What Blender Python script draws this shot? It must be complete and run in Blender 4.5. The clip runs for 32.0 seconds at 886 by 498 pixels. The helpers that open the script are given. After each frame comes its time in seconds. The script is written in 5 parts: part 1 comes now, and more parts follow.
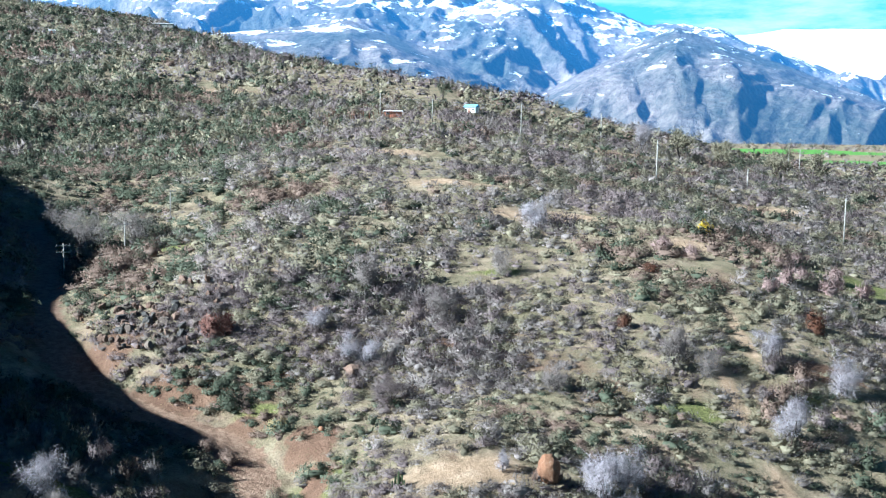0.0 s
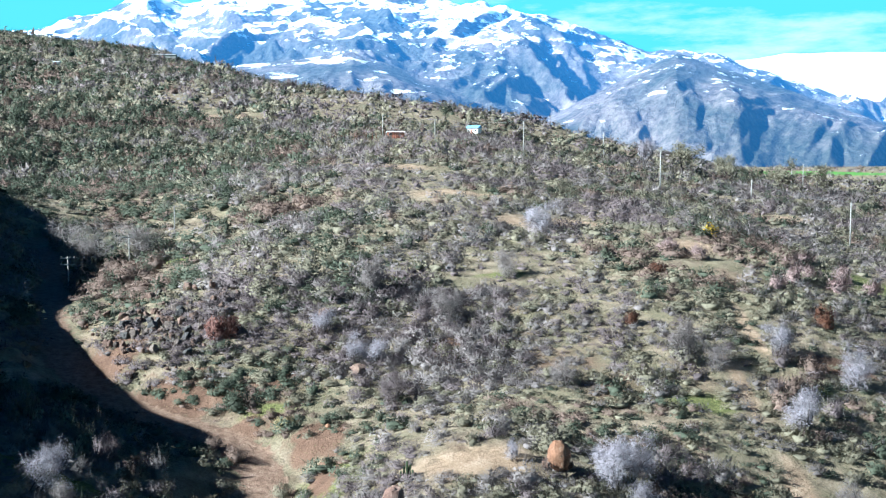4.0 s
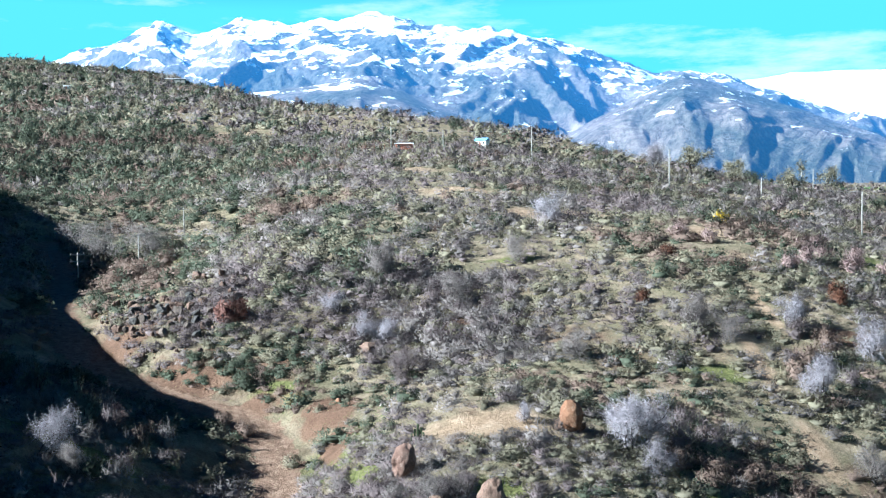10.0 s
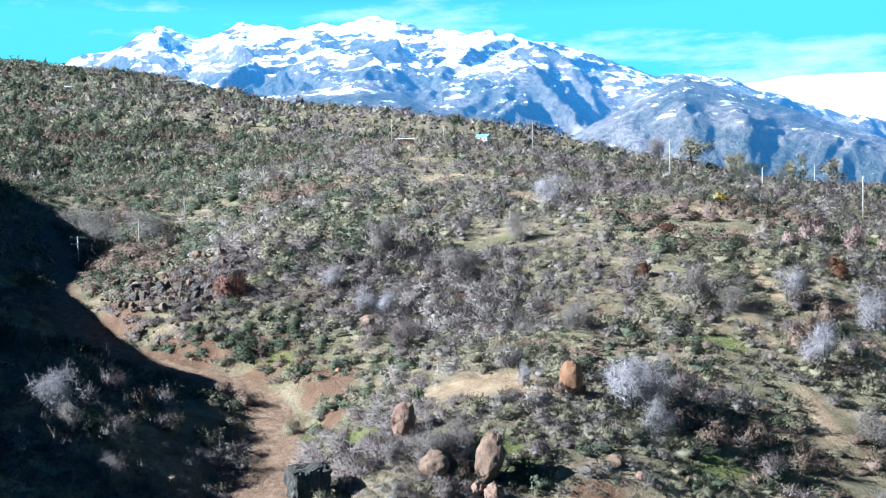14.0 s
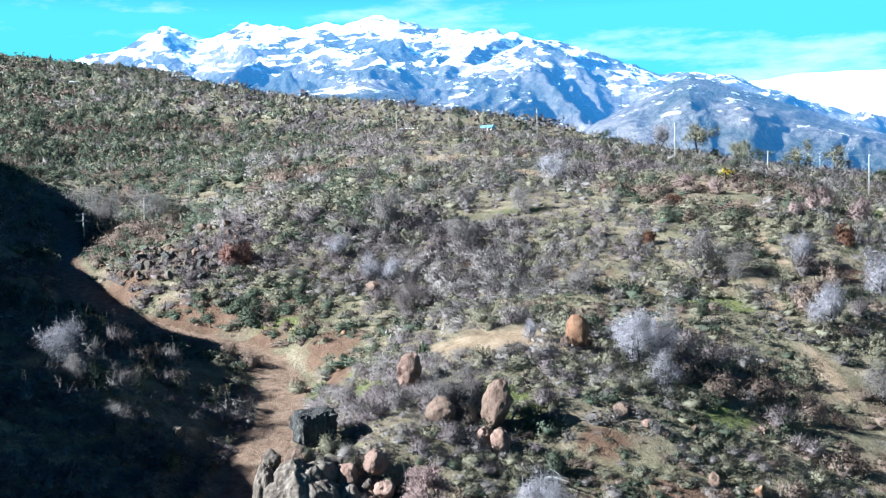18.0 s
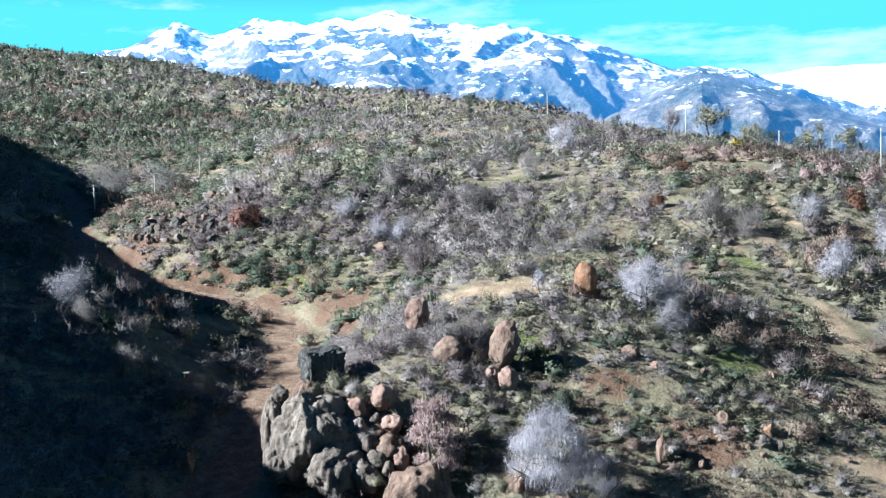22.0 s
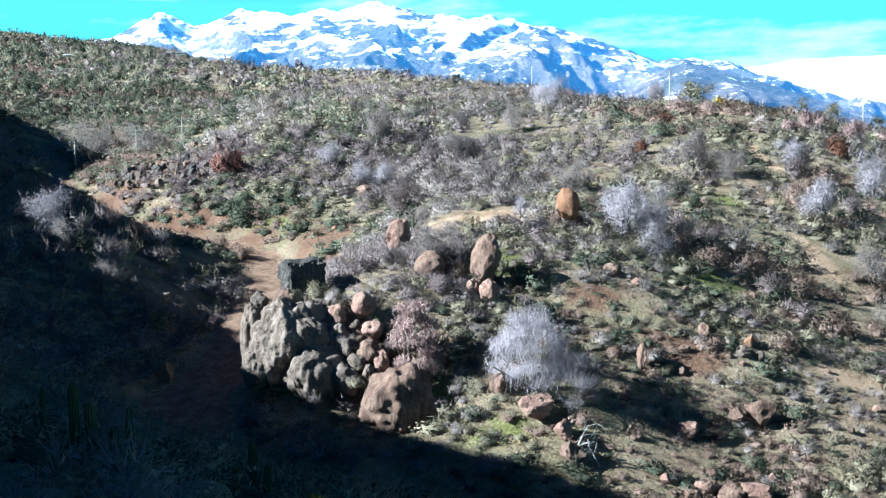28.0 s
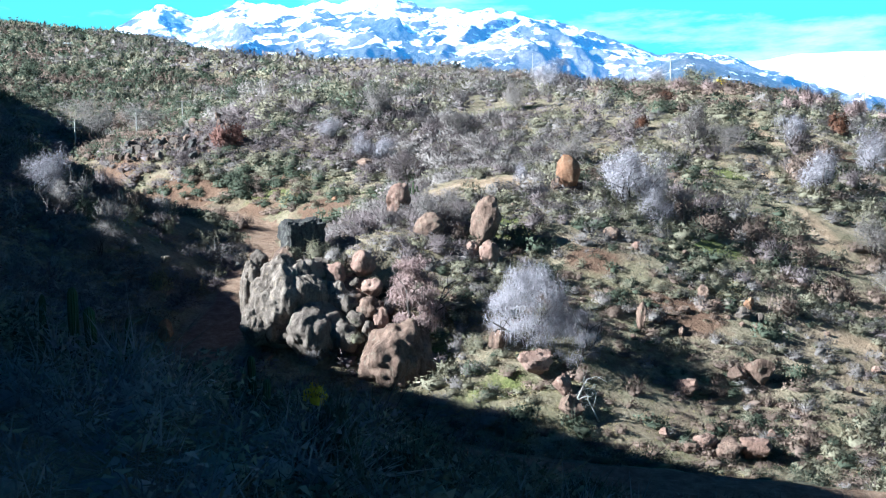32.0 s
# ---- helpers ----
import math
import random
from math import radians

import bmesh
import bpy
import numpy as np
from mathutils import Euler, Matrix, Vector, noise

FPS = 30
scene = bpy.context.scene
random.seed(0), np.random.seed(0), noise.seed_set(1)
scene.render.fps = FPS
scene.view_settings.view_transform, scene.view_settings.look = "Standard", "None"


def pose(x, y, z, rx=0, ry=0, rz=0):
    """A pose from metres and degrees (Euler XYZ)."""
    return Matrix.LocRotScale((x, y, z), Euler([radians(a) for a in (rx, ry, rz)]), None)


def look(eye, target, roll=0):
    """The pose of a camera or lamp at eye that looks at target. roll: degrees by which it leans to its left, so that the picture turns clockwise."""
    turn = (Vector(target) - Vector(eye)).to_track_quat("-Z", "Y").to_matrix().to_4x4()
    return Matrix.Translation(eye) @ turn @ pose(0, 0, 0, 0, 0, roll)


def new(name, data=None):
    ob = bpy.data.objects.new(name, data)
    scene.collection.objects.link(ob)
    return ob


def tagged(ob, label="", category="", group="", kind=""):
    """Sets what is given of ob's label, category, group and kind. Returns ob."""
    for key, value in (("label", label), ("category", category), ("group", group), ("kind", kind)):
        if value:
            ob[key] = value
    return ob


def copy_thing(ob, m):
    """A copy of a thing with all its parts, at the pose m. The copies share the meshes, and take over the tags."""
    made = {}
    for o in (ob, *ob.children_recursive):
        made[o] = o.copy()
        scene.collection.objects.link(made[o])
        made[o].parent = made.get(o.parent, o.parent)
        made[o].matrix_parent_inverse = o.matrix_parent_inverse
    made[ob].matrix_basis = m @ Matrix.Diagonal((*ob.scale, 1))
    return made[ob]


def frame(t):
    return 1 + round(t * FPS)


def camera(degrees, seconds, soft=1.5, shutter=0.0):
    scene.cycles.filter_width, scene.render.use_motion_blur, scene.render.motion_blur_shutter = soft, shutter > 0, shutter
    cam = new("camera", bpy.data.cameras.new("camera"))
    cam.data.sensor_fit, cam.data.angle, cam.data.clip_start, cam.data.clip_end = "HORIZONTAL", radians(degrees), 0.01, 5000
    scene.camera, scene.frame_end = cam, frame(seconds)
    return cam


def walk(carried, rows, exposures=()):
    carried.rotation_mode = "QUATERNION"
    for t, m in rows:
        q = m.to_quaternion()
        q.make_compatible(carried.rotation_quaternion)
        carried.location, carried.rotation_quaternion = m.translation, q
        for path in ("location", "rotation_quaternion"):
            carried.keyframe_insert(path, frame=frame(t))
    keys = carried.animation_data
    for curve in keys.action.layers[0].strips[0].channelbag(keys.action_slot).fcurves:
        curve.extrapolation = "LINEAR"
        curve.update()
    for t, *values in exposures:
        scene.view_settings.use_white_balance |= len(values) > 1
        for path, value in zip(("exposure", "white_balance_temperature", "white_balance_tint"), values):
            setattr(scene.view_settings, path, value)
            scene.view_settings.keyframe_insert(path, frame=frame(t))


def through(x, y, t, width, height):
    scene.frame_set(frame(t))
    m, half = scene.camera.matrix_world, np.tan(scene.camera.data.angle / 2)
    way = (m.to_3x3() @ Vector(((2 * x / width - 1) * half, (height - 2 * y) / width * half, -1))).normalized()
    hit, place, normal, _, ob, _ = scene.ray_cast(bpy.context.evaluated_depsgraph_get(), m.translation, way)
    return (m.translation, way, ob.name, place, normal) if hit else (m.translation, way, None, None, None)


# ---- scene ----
cam = camera(48.5, 32.0, 1.2)
PATH = [
    (0, (-0.06, -0.24, 37.23), (0.150, 19.652, 35.179), 0.80),
    (0.5, (-0.02, -0.26, 36.86), (0.196, 19.644, 34.881), 0.73),
    (1, (0.03, -0.26, 36.48), (0.279, 19.648, 34.586), 0.59),
    (1.5, (0.13, -0.29, 36.06), (0.416, 19.629, 34.251), 0.46),
    (2, (0.05, -0.26, 35.67), (0.382, 19.665, 33.948), 0.42),
    (2.5, (0.02, -0.23, 35.33), (0.322, 19.701, 33.659), 0.36),
    (3, (-0.02, -0.14, 34.93), (0.237, 19.792, 33.325), 0.21),
    (3.5, (-0.07, -0.18, 34.52), (0.133, 19.757, 32.986), 0.05),
    (4, (-0.10, -0.13, 34.00), (0.017, 19.815, 32.548), -0.16),
    (4.5, (-0.10, -0.11, 33.71), (-0.029, 19.844, 32.303), -0.22),
    (6.5, (-0.05, -0.03, 32.04), (-0.145, 19.932, 30.823), -0.58),
    (7, (-0.11, 0.10, 31.63), (-0.164, 20.066, 30.475), -0.66),
    (7.5, (0.01, 0.09, 31.17), (-0.062, 20.057, 30.064), -0.84),
    (8, (0.02, 0.05, 30.86), (-0.041, 20.019, 29.785), -0.90),
    (8.5, (-0.04, -0.02, 30.40), (-0.039, 19.953, 29.384), -0.94),
    (9, (0.00, 0.00, 30.00), (-0.008, 19.976, 29.030), -1.00),
    (9.5, (0.07, -0.01, 29.58), (0.052, 19.972, 28.630), -1.17),
    (10, (0.05, -0.01, 29.19), (-0.044, 19.968, 28.256), -1.15),
    (10.5, (0.10, -0.01, 28.85), (-0.078, 19.969, 27.941), -1.14),
    (11, (0.19, 0.03, 28.44), (-0.004, 20.006, 27.564), -1.22),
    (11.5, (0.19, 0.00, 28.01), (-0.020, 19.984, 27.138), -1.30),
    (12, (0.22, -0.01, 27.61), (0.028, 19.976, 26.766), -1.27),
    (12.5, (0.27, 0.01, 27.15), (0.105, 19.992, 26.320), -1.28),
    (13, (0.21, -0.04, 26.86), (0.090, 19.942, 26.028), -1.33),
    (13.5, (0.19, -0.09, 26.36), (0.068, 19.889, 25.551), -1.37),
    (14, (0.18, -0.04, 26.04), (0.051, 19.944, 25.204), -1.36),
    (14.5, (0.19, -0.03, 25.61), (0.037, 19.955, 24.789), -1.39),
    (16.5, (0.12, -0.03, 23.94), (-0.077, 19.956, 23.117), -1.53),
    (17, (0.06, -0.05, 23.55), (-0.138, 19.935, 22.720), -1.55),
    (17.5, (0.04, -0.03, 23.11), (-0.170, 19.955, 22.284), -1.53),
    (18, (0.04, -0.06, 22.74), (-0.185, 19.925, 21.902), -1.54),
    (18.5, (0.06, -0.06, 22.26), (-0.187, 19.920, 21.425), -1.64),
    (19, (0.08, -0.07, 21.83), (-0.189, 19.907, 20.978), -1.65),
    (19.5, (0.06, -0.07, 21.38), (-0.195, 19.907, 20.523), -1.64),
    (20, (0.10, -0.05, 20.97), (-0.191, 19.933, 20.111), -1.64),
    (20.5, (0.09, -0.02, 20.60), (-0.243, 19.956, 19.718), -1.72),
    (21, (0.15, -0.02, 20.16), (-0.244, 19.960, 19.276), -1.73),
    (21.5, (0.11, -0.13, 19.72), (-0.300, 19.845, 18.827), -1.67),
    (22, (0.16, -0.17, 19.30), (-0.291, 19.802, 18.389), -1.66),
    (22.5, (0.23, -0.30, 18.82), (-0.241, 19.671, 17.896), -1.68),
    (23, (0.22, -0.26, 18.40), (-0.222, 19.715, 17.462), -1.65),
    (23.5, (0.32, -0.24, 17.94), (-0.126, 19.736, 16.972), -1.60),
    (24, (0.26, -0.20, 17.50), (-0.121, 19.773, 16.534), -1.57),
    (24.5, (0.23, -0.22, 17.01), (-0.096, 19.758, 16.038), -1.51),
    (25, (0.23, -0.23, 16.56), (-0.060, 19.743, 15.555), -1.59),
    (25.5, (0.24, -0.18, 16.16), (-0.028, 19.796, 15.116), -1.59),
    (27.5, (0.27, -0.15, 14.70), (0.094, 19.820, 13.646), -1.70),
    (28, (0.29, -0.17, 14.49), (0.130, 19.801, 13.418), -1.61),
    (28.5, (0.30, -0.20, 14.27), (0.154, 19.765, 13.192), -1.60),
    (29, (0.38, -0.20, 14.00), (0.225, 19.768, 12.904), -1.54),
    (29.5, (0.40, -0.20, 13.80), (0.244, 19.768, 12.680), -1.53),
    (30, (0.35, -0.24, 13.55), (0.185, 19.729, 12.420), -1.46),
    (30.5, (0.34, -0.21, 13.30), (0.162, 19.753, 12.158), -1.42),
    (31, (0.34, -0.24, 13.08), (0.170, 19.720, 11.899), -1.36),
    (31.5, (0.29, -0.21, 12.80), (0.123, 19.755, 11.611), -1.34),
    (32, (0.24, -0.26, 12.53), (0.078, 19.708, 11.334), -1.36),
]
walk(cam, [(t, look(eye, target, roll)) for t, eye, target, roll in PATH], [(0, 2.24, 5060, 1), (20, 2.27, 5060, 1), (32, 2.44, 5060, 1)])

# ---------------------------------------------------------------- light
SUN_EL, SUN_AZ = radians(30), radians(-107)      # azimuth from +y, clockwise
sun_way = Vector((math.sin(SUN_AZ) * math.cos(SUN_EL), math.cos(SUN_AZ) * math.cos(SUN_EL), math.sin(SUN_EL)))
sun_data = bpy.data.lights.new("sun", "SUN")
sun_data.energy, sun_data.angle, sun_data.color = 5.0, radians(0.53), (1.0, 0.92, 0.80)
sun = new("sun", sun_data)
sun.matrix_world = look((0, 0, 500), Vector((0, 0, 500)) - sun_way)

world = bpy.data.worlds.new("world")
scene.world = world
world.use_nodes = True
wn, wl = world.node_tree.nodes, world.node_tree.links
wn.clear()
sky = wn.new("ShaderNodeTexSky")
sky.sky_type, sky.sun_disc = "NISHITA", False
sky.sun_elevation, sky.sun_rotation = SUN_EL, SUN_AZ
sky.altitude, sky.air_density, sky.dust_density, sky.ozone_density = 900, 1.0, 0.3, 6.0
back = wn.new("ShaderNodeBackground")
back.inputs["Strength"].default_value = 0.0095
wout = wn.new("ShaderNodeOutputWorld")
ways = wn.new("ShaderNodeTexCoord")
squash = wn.new("ShaderNodeMapping")
squash.inputs["Scale"].default_value = (3.0, 3.0, 14.0)
wl.new(ways.outputs["Generated"], squash.inputs["Vector"])
wisps = wn.new("ShaderNodeTexNoise")
wisps.inputs["Scale"].default_value, wisps.inputs["Detail"].default_value, wisps.inputs["Roughness"].default_value = 1.6, 9, 0.62
wl.new(squash.outputs[0], wisps.inputs["Vector"])
split = wn.new("ShaderNodeSeparateXYZ")
wl.new(ways.outputs["Generated"], split.inputs[0])
low = wn.new("ShaderNodeMapRange")          # more cloud towards the horizon
low.inputs["From Min"].default_value, low.inputs["From Max"].default_value = 0.10, 0.30
low.inputs["To Min"].default_value, low.inputs["To Max"].default_value = 0.16, -0.10
wl.new(split.outputs["Z"], low.inputs["Value"])
add_up = wn.new("ShaderNodeMath")
wl.new(wisps.outputs["Fac"], add_up.inputs[0])
wl.new(low.outputs[0], add_up.inputs[1])
veil = wn.new("ShaderNodeValToRGB")
veil.color_ramp.elements[0].position, veil.color_ramp.elements[1].position = 0.6, 0.82
wl.new(add_up.outputs[0], veil.inputs["Fac"])
clouded = wn.new("ShaderNodeMix")
clouded.data_type = "RGBA"
clouded.inputs[7].default_value = (24.0, 26.0, 28.4, 1)
wl.new(veil.outputs["Color"], clouded.inputs[0])
haze = wn.new("ShaderNodeMapRange")         # the air brightens towards the horizon
haze.inputs["From Min"].default_value, haze.inputs["From Max"].default_value = 0.19, 0.28
haze.inputs["To Min"].default_value, haze.inputs["To Max"].default_value = 0.9, 0.0
wl.new(split.outputs["Z"], haze.inputs["Value"])
airy = wn.new("ShaderNodeMix")
airy.data_type = "RGBA"
airy.inputs[7].default_value = (6.0, 21.0, 21.6, 1)
wl.new(haze.outputs[0], airy.inputs[0])
deep = wn.new("ShaderNodeMix")              # clear, dry mountain air: a deep blue-green dome
deep.data_type, deep.blend_type = "RGBA", "MULTIPLY"
deep.inputs[0].default_value = 1.0
deep.inputs[7].default_value = (0.22, 0.85, 1.35, 1)
wl.new(sky.outputs[0], deep.inputs[6])
wl.new(deep.outputs[2], airy.inputs[6])
wl.new(airy.outputs[2], clouded.inputs[6])
wl.new(clouded.outputs[2], back.inputs["Color"])
wl.new(back.outputs[0], wout.inputs["Surface"])


# ---------------------------------------------------------------- materials
def shader(name, rough=0.9, spec=0.2):
    """A material with its node tree, its principled node and a maker of nodes."""
    m = bpy.data.materials.new(name)
    m.use_nodes = True
    nodes, links = m.node_tree.nodes, m.node_tree.links
    bsdf = nodes["Principled BSDF"]
    bsdf.inputs["Roughness"].default_value = rough
    bsdf.inputs["Specular IOR Level"].default_value = spec

    def add(kind, **given):
        n = nodes.new("ShaderNode" + kind)
        for key, value in given.items():
            if key in n.inputs:
                link_or_set(n.inputs[key], value)
        return n

    def link_or_set(socket, value):
        if isinstance(value, bpy.types.NodeSocket):
            links.new(value, socket)
        else:
            socket.default_value = value

    return m, nodes, links, bsdf, add, link_or_set


def noise_node(add, scale, detail=6.0, rough=0.6, vector=None):
    n = add("TexNoise", Scale=scale, Detail=detail, Roughness=rough)
    if vector is not None:
        n.id_data.links.new(vector, n.inputs["Vector"])
    return n.outputs["Fac"]


def ramp_node(add, fac, *stops):
    n = add("ValToRGB", Fac=fac)
    n.color_ramp.elements[0].position, n.color_ramp.elements[0].color = stops[0][0], (*stops[0][1], 1)
    n.color_ramp.elements[1].position, n.color_ramp.elements[1].color = stops[-1][0], (*stops[-1][1], 1)
    for at, colour in stops[1:-1]:
        e = n.color_ramp.elements.new(at)
        e.color = (*colour, 1)
    return n.outputs["Color"]


def mix_node(add, fac, a, b, way="MIX"):
    n = add("Mix")
    n.data_type, n.blend_type = "RGBA", way
    for at, value in ((0, fac), (6, a), (7, b)):
        if isinstance(value, bpy.types.NodeSocket):
            n.id_data.links.new(value, n.inputs[at])
        else:
            n.inputs[at].default_value = value if at == 0 or len(value) == 4 else (*value, 1)
    return n.outputs[2]


def math_node(add, way, a, b=0.0, c=0.0):
    n = add("Math")
    n.operation = way
    for at, value in ((0, a), (1, b), (2, c)):
        if isinstance(value, bpy.types.NodeSocket):
            n.id_data.links.new(value, n.inputs[at])
        else:
            n.inputs[at].default_value = value
    return n.outputs[0]


def bump_node(add, bsdf, height, strength, distance):
    n = add("Bump", Strength=strength, Distance=distance, Height=height)
    n.id_data.links.new(n.outputs[0], bsdf.inputs["Normal"])


def leaf_material(name, dark, mid, light, rough=0.75, through=0.3):
    """Foliage: each leaf its own tone, each bush its own shift."""
    m, nodes, links, bsdf, add, put = shader(name, rough, 0.25)
    geo, info, own = add("NewGeometry"), add("ObjectInfo"), add("Attribute")
    own.attribute_name = "shift"
    patch = noise_node(add, 0.8, 3.0, 0.6, geo.outputs["Position"])
    grain = noise_node(add, 11.0, 4.0, 0.7, geo.outputs["Position"])
    tone = math_node(add, "ADD", math_node(add, "MULTIPLY", own.outputs["Fac"], 0.3), math_node(add, "MULTIPLY", math_node(add, "SUBTRACT", patch, 0.2), 1.0))
    tone = math_node(add, "ADD", tone, math_node(add, "MULTIPLY", math_node(add, "SUBTRACT", grain, 0.5), 0.5))
    tone = math_node(add, "ADD", tone, math_node(add, "MULTIPLY", math_node(add, "SUBTRACT", info.outputs["Random"], 0.5), 0.25))
    colour = ramp_node(add, tone, (0.05, dark), (0.35, mid), (0.75, light))
    put(bsdf.inputs["Base Color"], colour)
    glow, both = add("BsdfTranslucent", Color=colour), add("MixShader", Fac=through)
    links.new(bsdf.outputs[0], both.inputs[1])
    links.new(glow.outputs[0], both.inputs[2])
    links.new(both.outputs[0], nodes["Material Output"].inputs["Surface"])
    return m


def rock_material(name, dark, mid, light, lichen, scale=1.0, rough=0.9, streaks=0.75):
    m, nodes, links, bsdf, add, put = shader(name, rough, 0.25)
    geo, info, co = add("NewGeometry"), add("ObjectInfo"), add("TexCoord")
    big = noise_node(add, 0.7 * scale, 5, 0.6, geo.outputs["Position"])
    fine = noise_node(add, 6.0 * scale, 8, 0.7, geo.outputs["Position"])
    tone = math_node(add, "ADD", math_node(add, "MULTIPLY", big, 0.6), math_node(add, "MULTIPLY", fine, 0.4))
    tone = math_node(add, "ADD", tone, math_node(add, "MULTIPLY", math_node(add, "SUBTRACT", info.outputs["Random"], 0.5), 0.12))
    colour = ramp_node(add, tone, (0.34, dark), (0.5, mid), (0.66, light))
    spots = ramp_node(add, noise_node(add, 2.3 * scale, 6, 0.75, geo.outputs["Position"]), (0.55, (0, 0, 0)), (0.66, (1, 1, 1)))
    colour = mix_node(add, spots, colour, lichen)
    runs = add("Mapping", Vector=geo.outputs["Position"])      # dark and pale streaks where water runs down
    runs.inputs["Scale"].default_value = (3.2, 3.2, 0.5)
    streak = noise_node(add, 1.0 * scale, 6, 0.65, runs.outputs[0])
    colour = mix_node(add, ramp_node(add, streak, (0.52, (0, 0, 0)), (0.66, (streaks,) * 3)), colour, light)
    colour = mix_node(add, ramp_node(add, streak, (0.34, (streaks,) * 3), (0.46, (0, 0, 0))), colour, dark)
    put(bsdf.inputs["Base Color"], colour)
    bump_node(add, bsdf, math_node(add, "ADD", math_node(add, "ADD", big, fine), streak), 0.9, 0.14)
    return m


MAT = {}
MAT["grey"] = leaf_material("grey_twigs", (0.123, 0.108, 0.103), (0.205, 0.18, 0.171), (0.291, 0.256, 0.243))
MAT["purple"] = leaf_material("purplish_twigs", (0.0948, 0.0762, 0.0768), (0.158, 0.127, 0.128), (0.224, 0.18, 0.182))
MAT["olive"] = leaf_material("olive_leaves", (0.108, 0.0984, 0.069), (0.18, 0.164, 0.115), (0.256, 0.233, 0.163))
MAT["green"] = leaf_material("green_leaves", (0.042, 0.0492, 0.033), (0.07, 0.082, 0.055), (0.0994, 0.116, 0.0781))
MAT["brown"] = leaf_material("brown_leaves", (0.103, 0.0744, 0.06), (0.172, 0.124, 0.1), (0.244, 0.176, 0.142))
MAT["rust"] = leaf_material("rust_leaves", (0.048, 0.021, 0.0132), (0.105, 0.0468, 0.027), (0.174, 0.087, 0.054))
MAT["pale"] = leaf_material("pale_lichen_twigs", (0.172, 0.159, 0.174), (0.33, 0.305, 0.335), (0.495, 0.458, 0.503))
MAT["pink"] = leaf_material("pinkish_dry_twigs", (0.168, 0.12, 0.113), (0.28, 0.2, 0.188), (0.392, 0.28, 0.263))
MAT["tan"] = leaf_material("dry_grass", (0.13, 0.105, 0.05), (0.26, 0.215, 0.11), (0.4, 0.345, 0.19))
MAT["lush"] = leaf_material("fresh_grass", (0.036, 0.06, 0.012), (0.084, 0.126, 0.027), (0.156, 0.198, 0.054))
MAT["yellow"] = leaf_material("yellow_blossom", (0.32, 0.224, 0.016), (0.52, 0.384, 0.024), (0.64, 0.496, 0.04))
MAT["bark"] = leaf_material("grey_bark", (0.036, 0.03, 0.027), (0.078, 0.066, 0.06), (0.144, 0.126, 0.114))


# ---------------------------------------------------------------- lie of the land
rng = np.random.default_rng(7)
TABLE = rng.random((256, 256))


def value_noise(x, y):
    x, y = np.asarray(x, float), np.asarray(y, float)
    i, j = np.floor(x).astype(int), np.floor(y).astype(int)
    u, v = x - i, y - j
    u, v = u * u * (3 - 2 * u), v * v * (3 - 2 * v)
    a, b = TABLE[i % 256, j % 256], TABLE[(i + 1) % 256, j % 256]
    c, d = TABLE[i % 256, (j + 1) % 256], TABLE[(i + 1) % 256, (j + 1) % 256]
    return (a * (1 - u) + b * u) * (1 - v) + (c * (1 - u) + d * u) * v - 0.5


def fractal(x, y, size, octaves=4, gain=0.5):
    out, amp = 0, 1.0
    for n in range(octaves):
        out = out + amp * value_noise(x / size * 2**n + 17.3 * n, y / size * 2**n + 9.1 * n)
        amp *= gain
    return out


def ridged(x, y, size, octaves=5, gain=0.55):
    out, amp = 0, 1.0
    for n in range(octaves):
        out = out + amp * (0.5 - 2 * np.abs(value_noise(x / size * 2**n + 31.7 * n, y / size * 2**n + 5.3 * n)))
        amp *= gain
    return out


def smooth(a, b, x):
    s = np.clip((np.asarray(x, float) - a) / (b - a), 0, 1)
    return s * s * (3 - 2 * s)


def cubic(knots, rows, x):
    """Smooth curves through values at knots: rows (knots, ...) at places x of the same trailing shape or a vector."""
    knots, rows, x = np.asarray(knots, float), np.asarray(rows, float), np.asarray(x, float)
    slope = np.gradient(rows, knots, axis=0)
    n = np.clip(np.searchsorted(knots, x) - 1, 0, len(knots) - 2)
    h = knots[n + 1] - knots[n]
    t = np.clip((x - knots[n]) / h, 0, 1)
    if rows.ndim > 1:
        col = np.arange(rows.shape[1])
        a, b, c, d = rows[n, col], rows[n + 1, col], slope[n, col] * h, slope[n + 1, col] * h
    else:
        a, b, c, d = rows[n], rows[n + 1], slope[n] * h, slope[n + 1] * h
    return a * (2 * t**3 - 3 * t**2 + 1) + c * (t**3 - 2 * t**2 + t) + b * (3 * t**2 - 2 * t**3) + d * (t**3 - t**2)


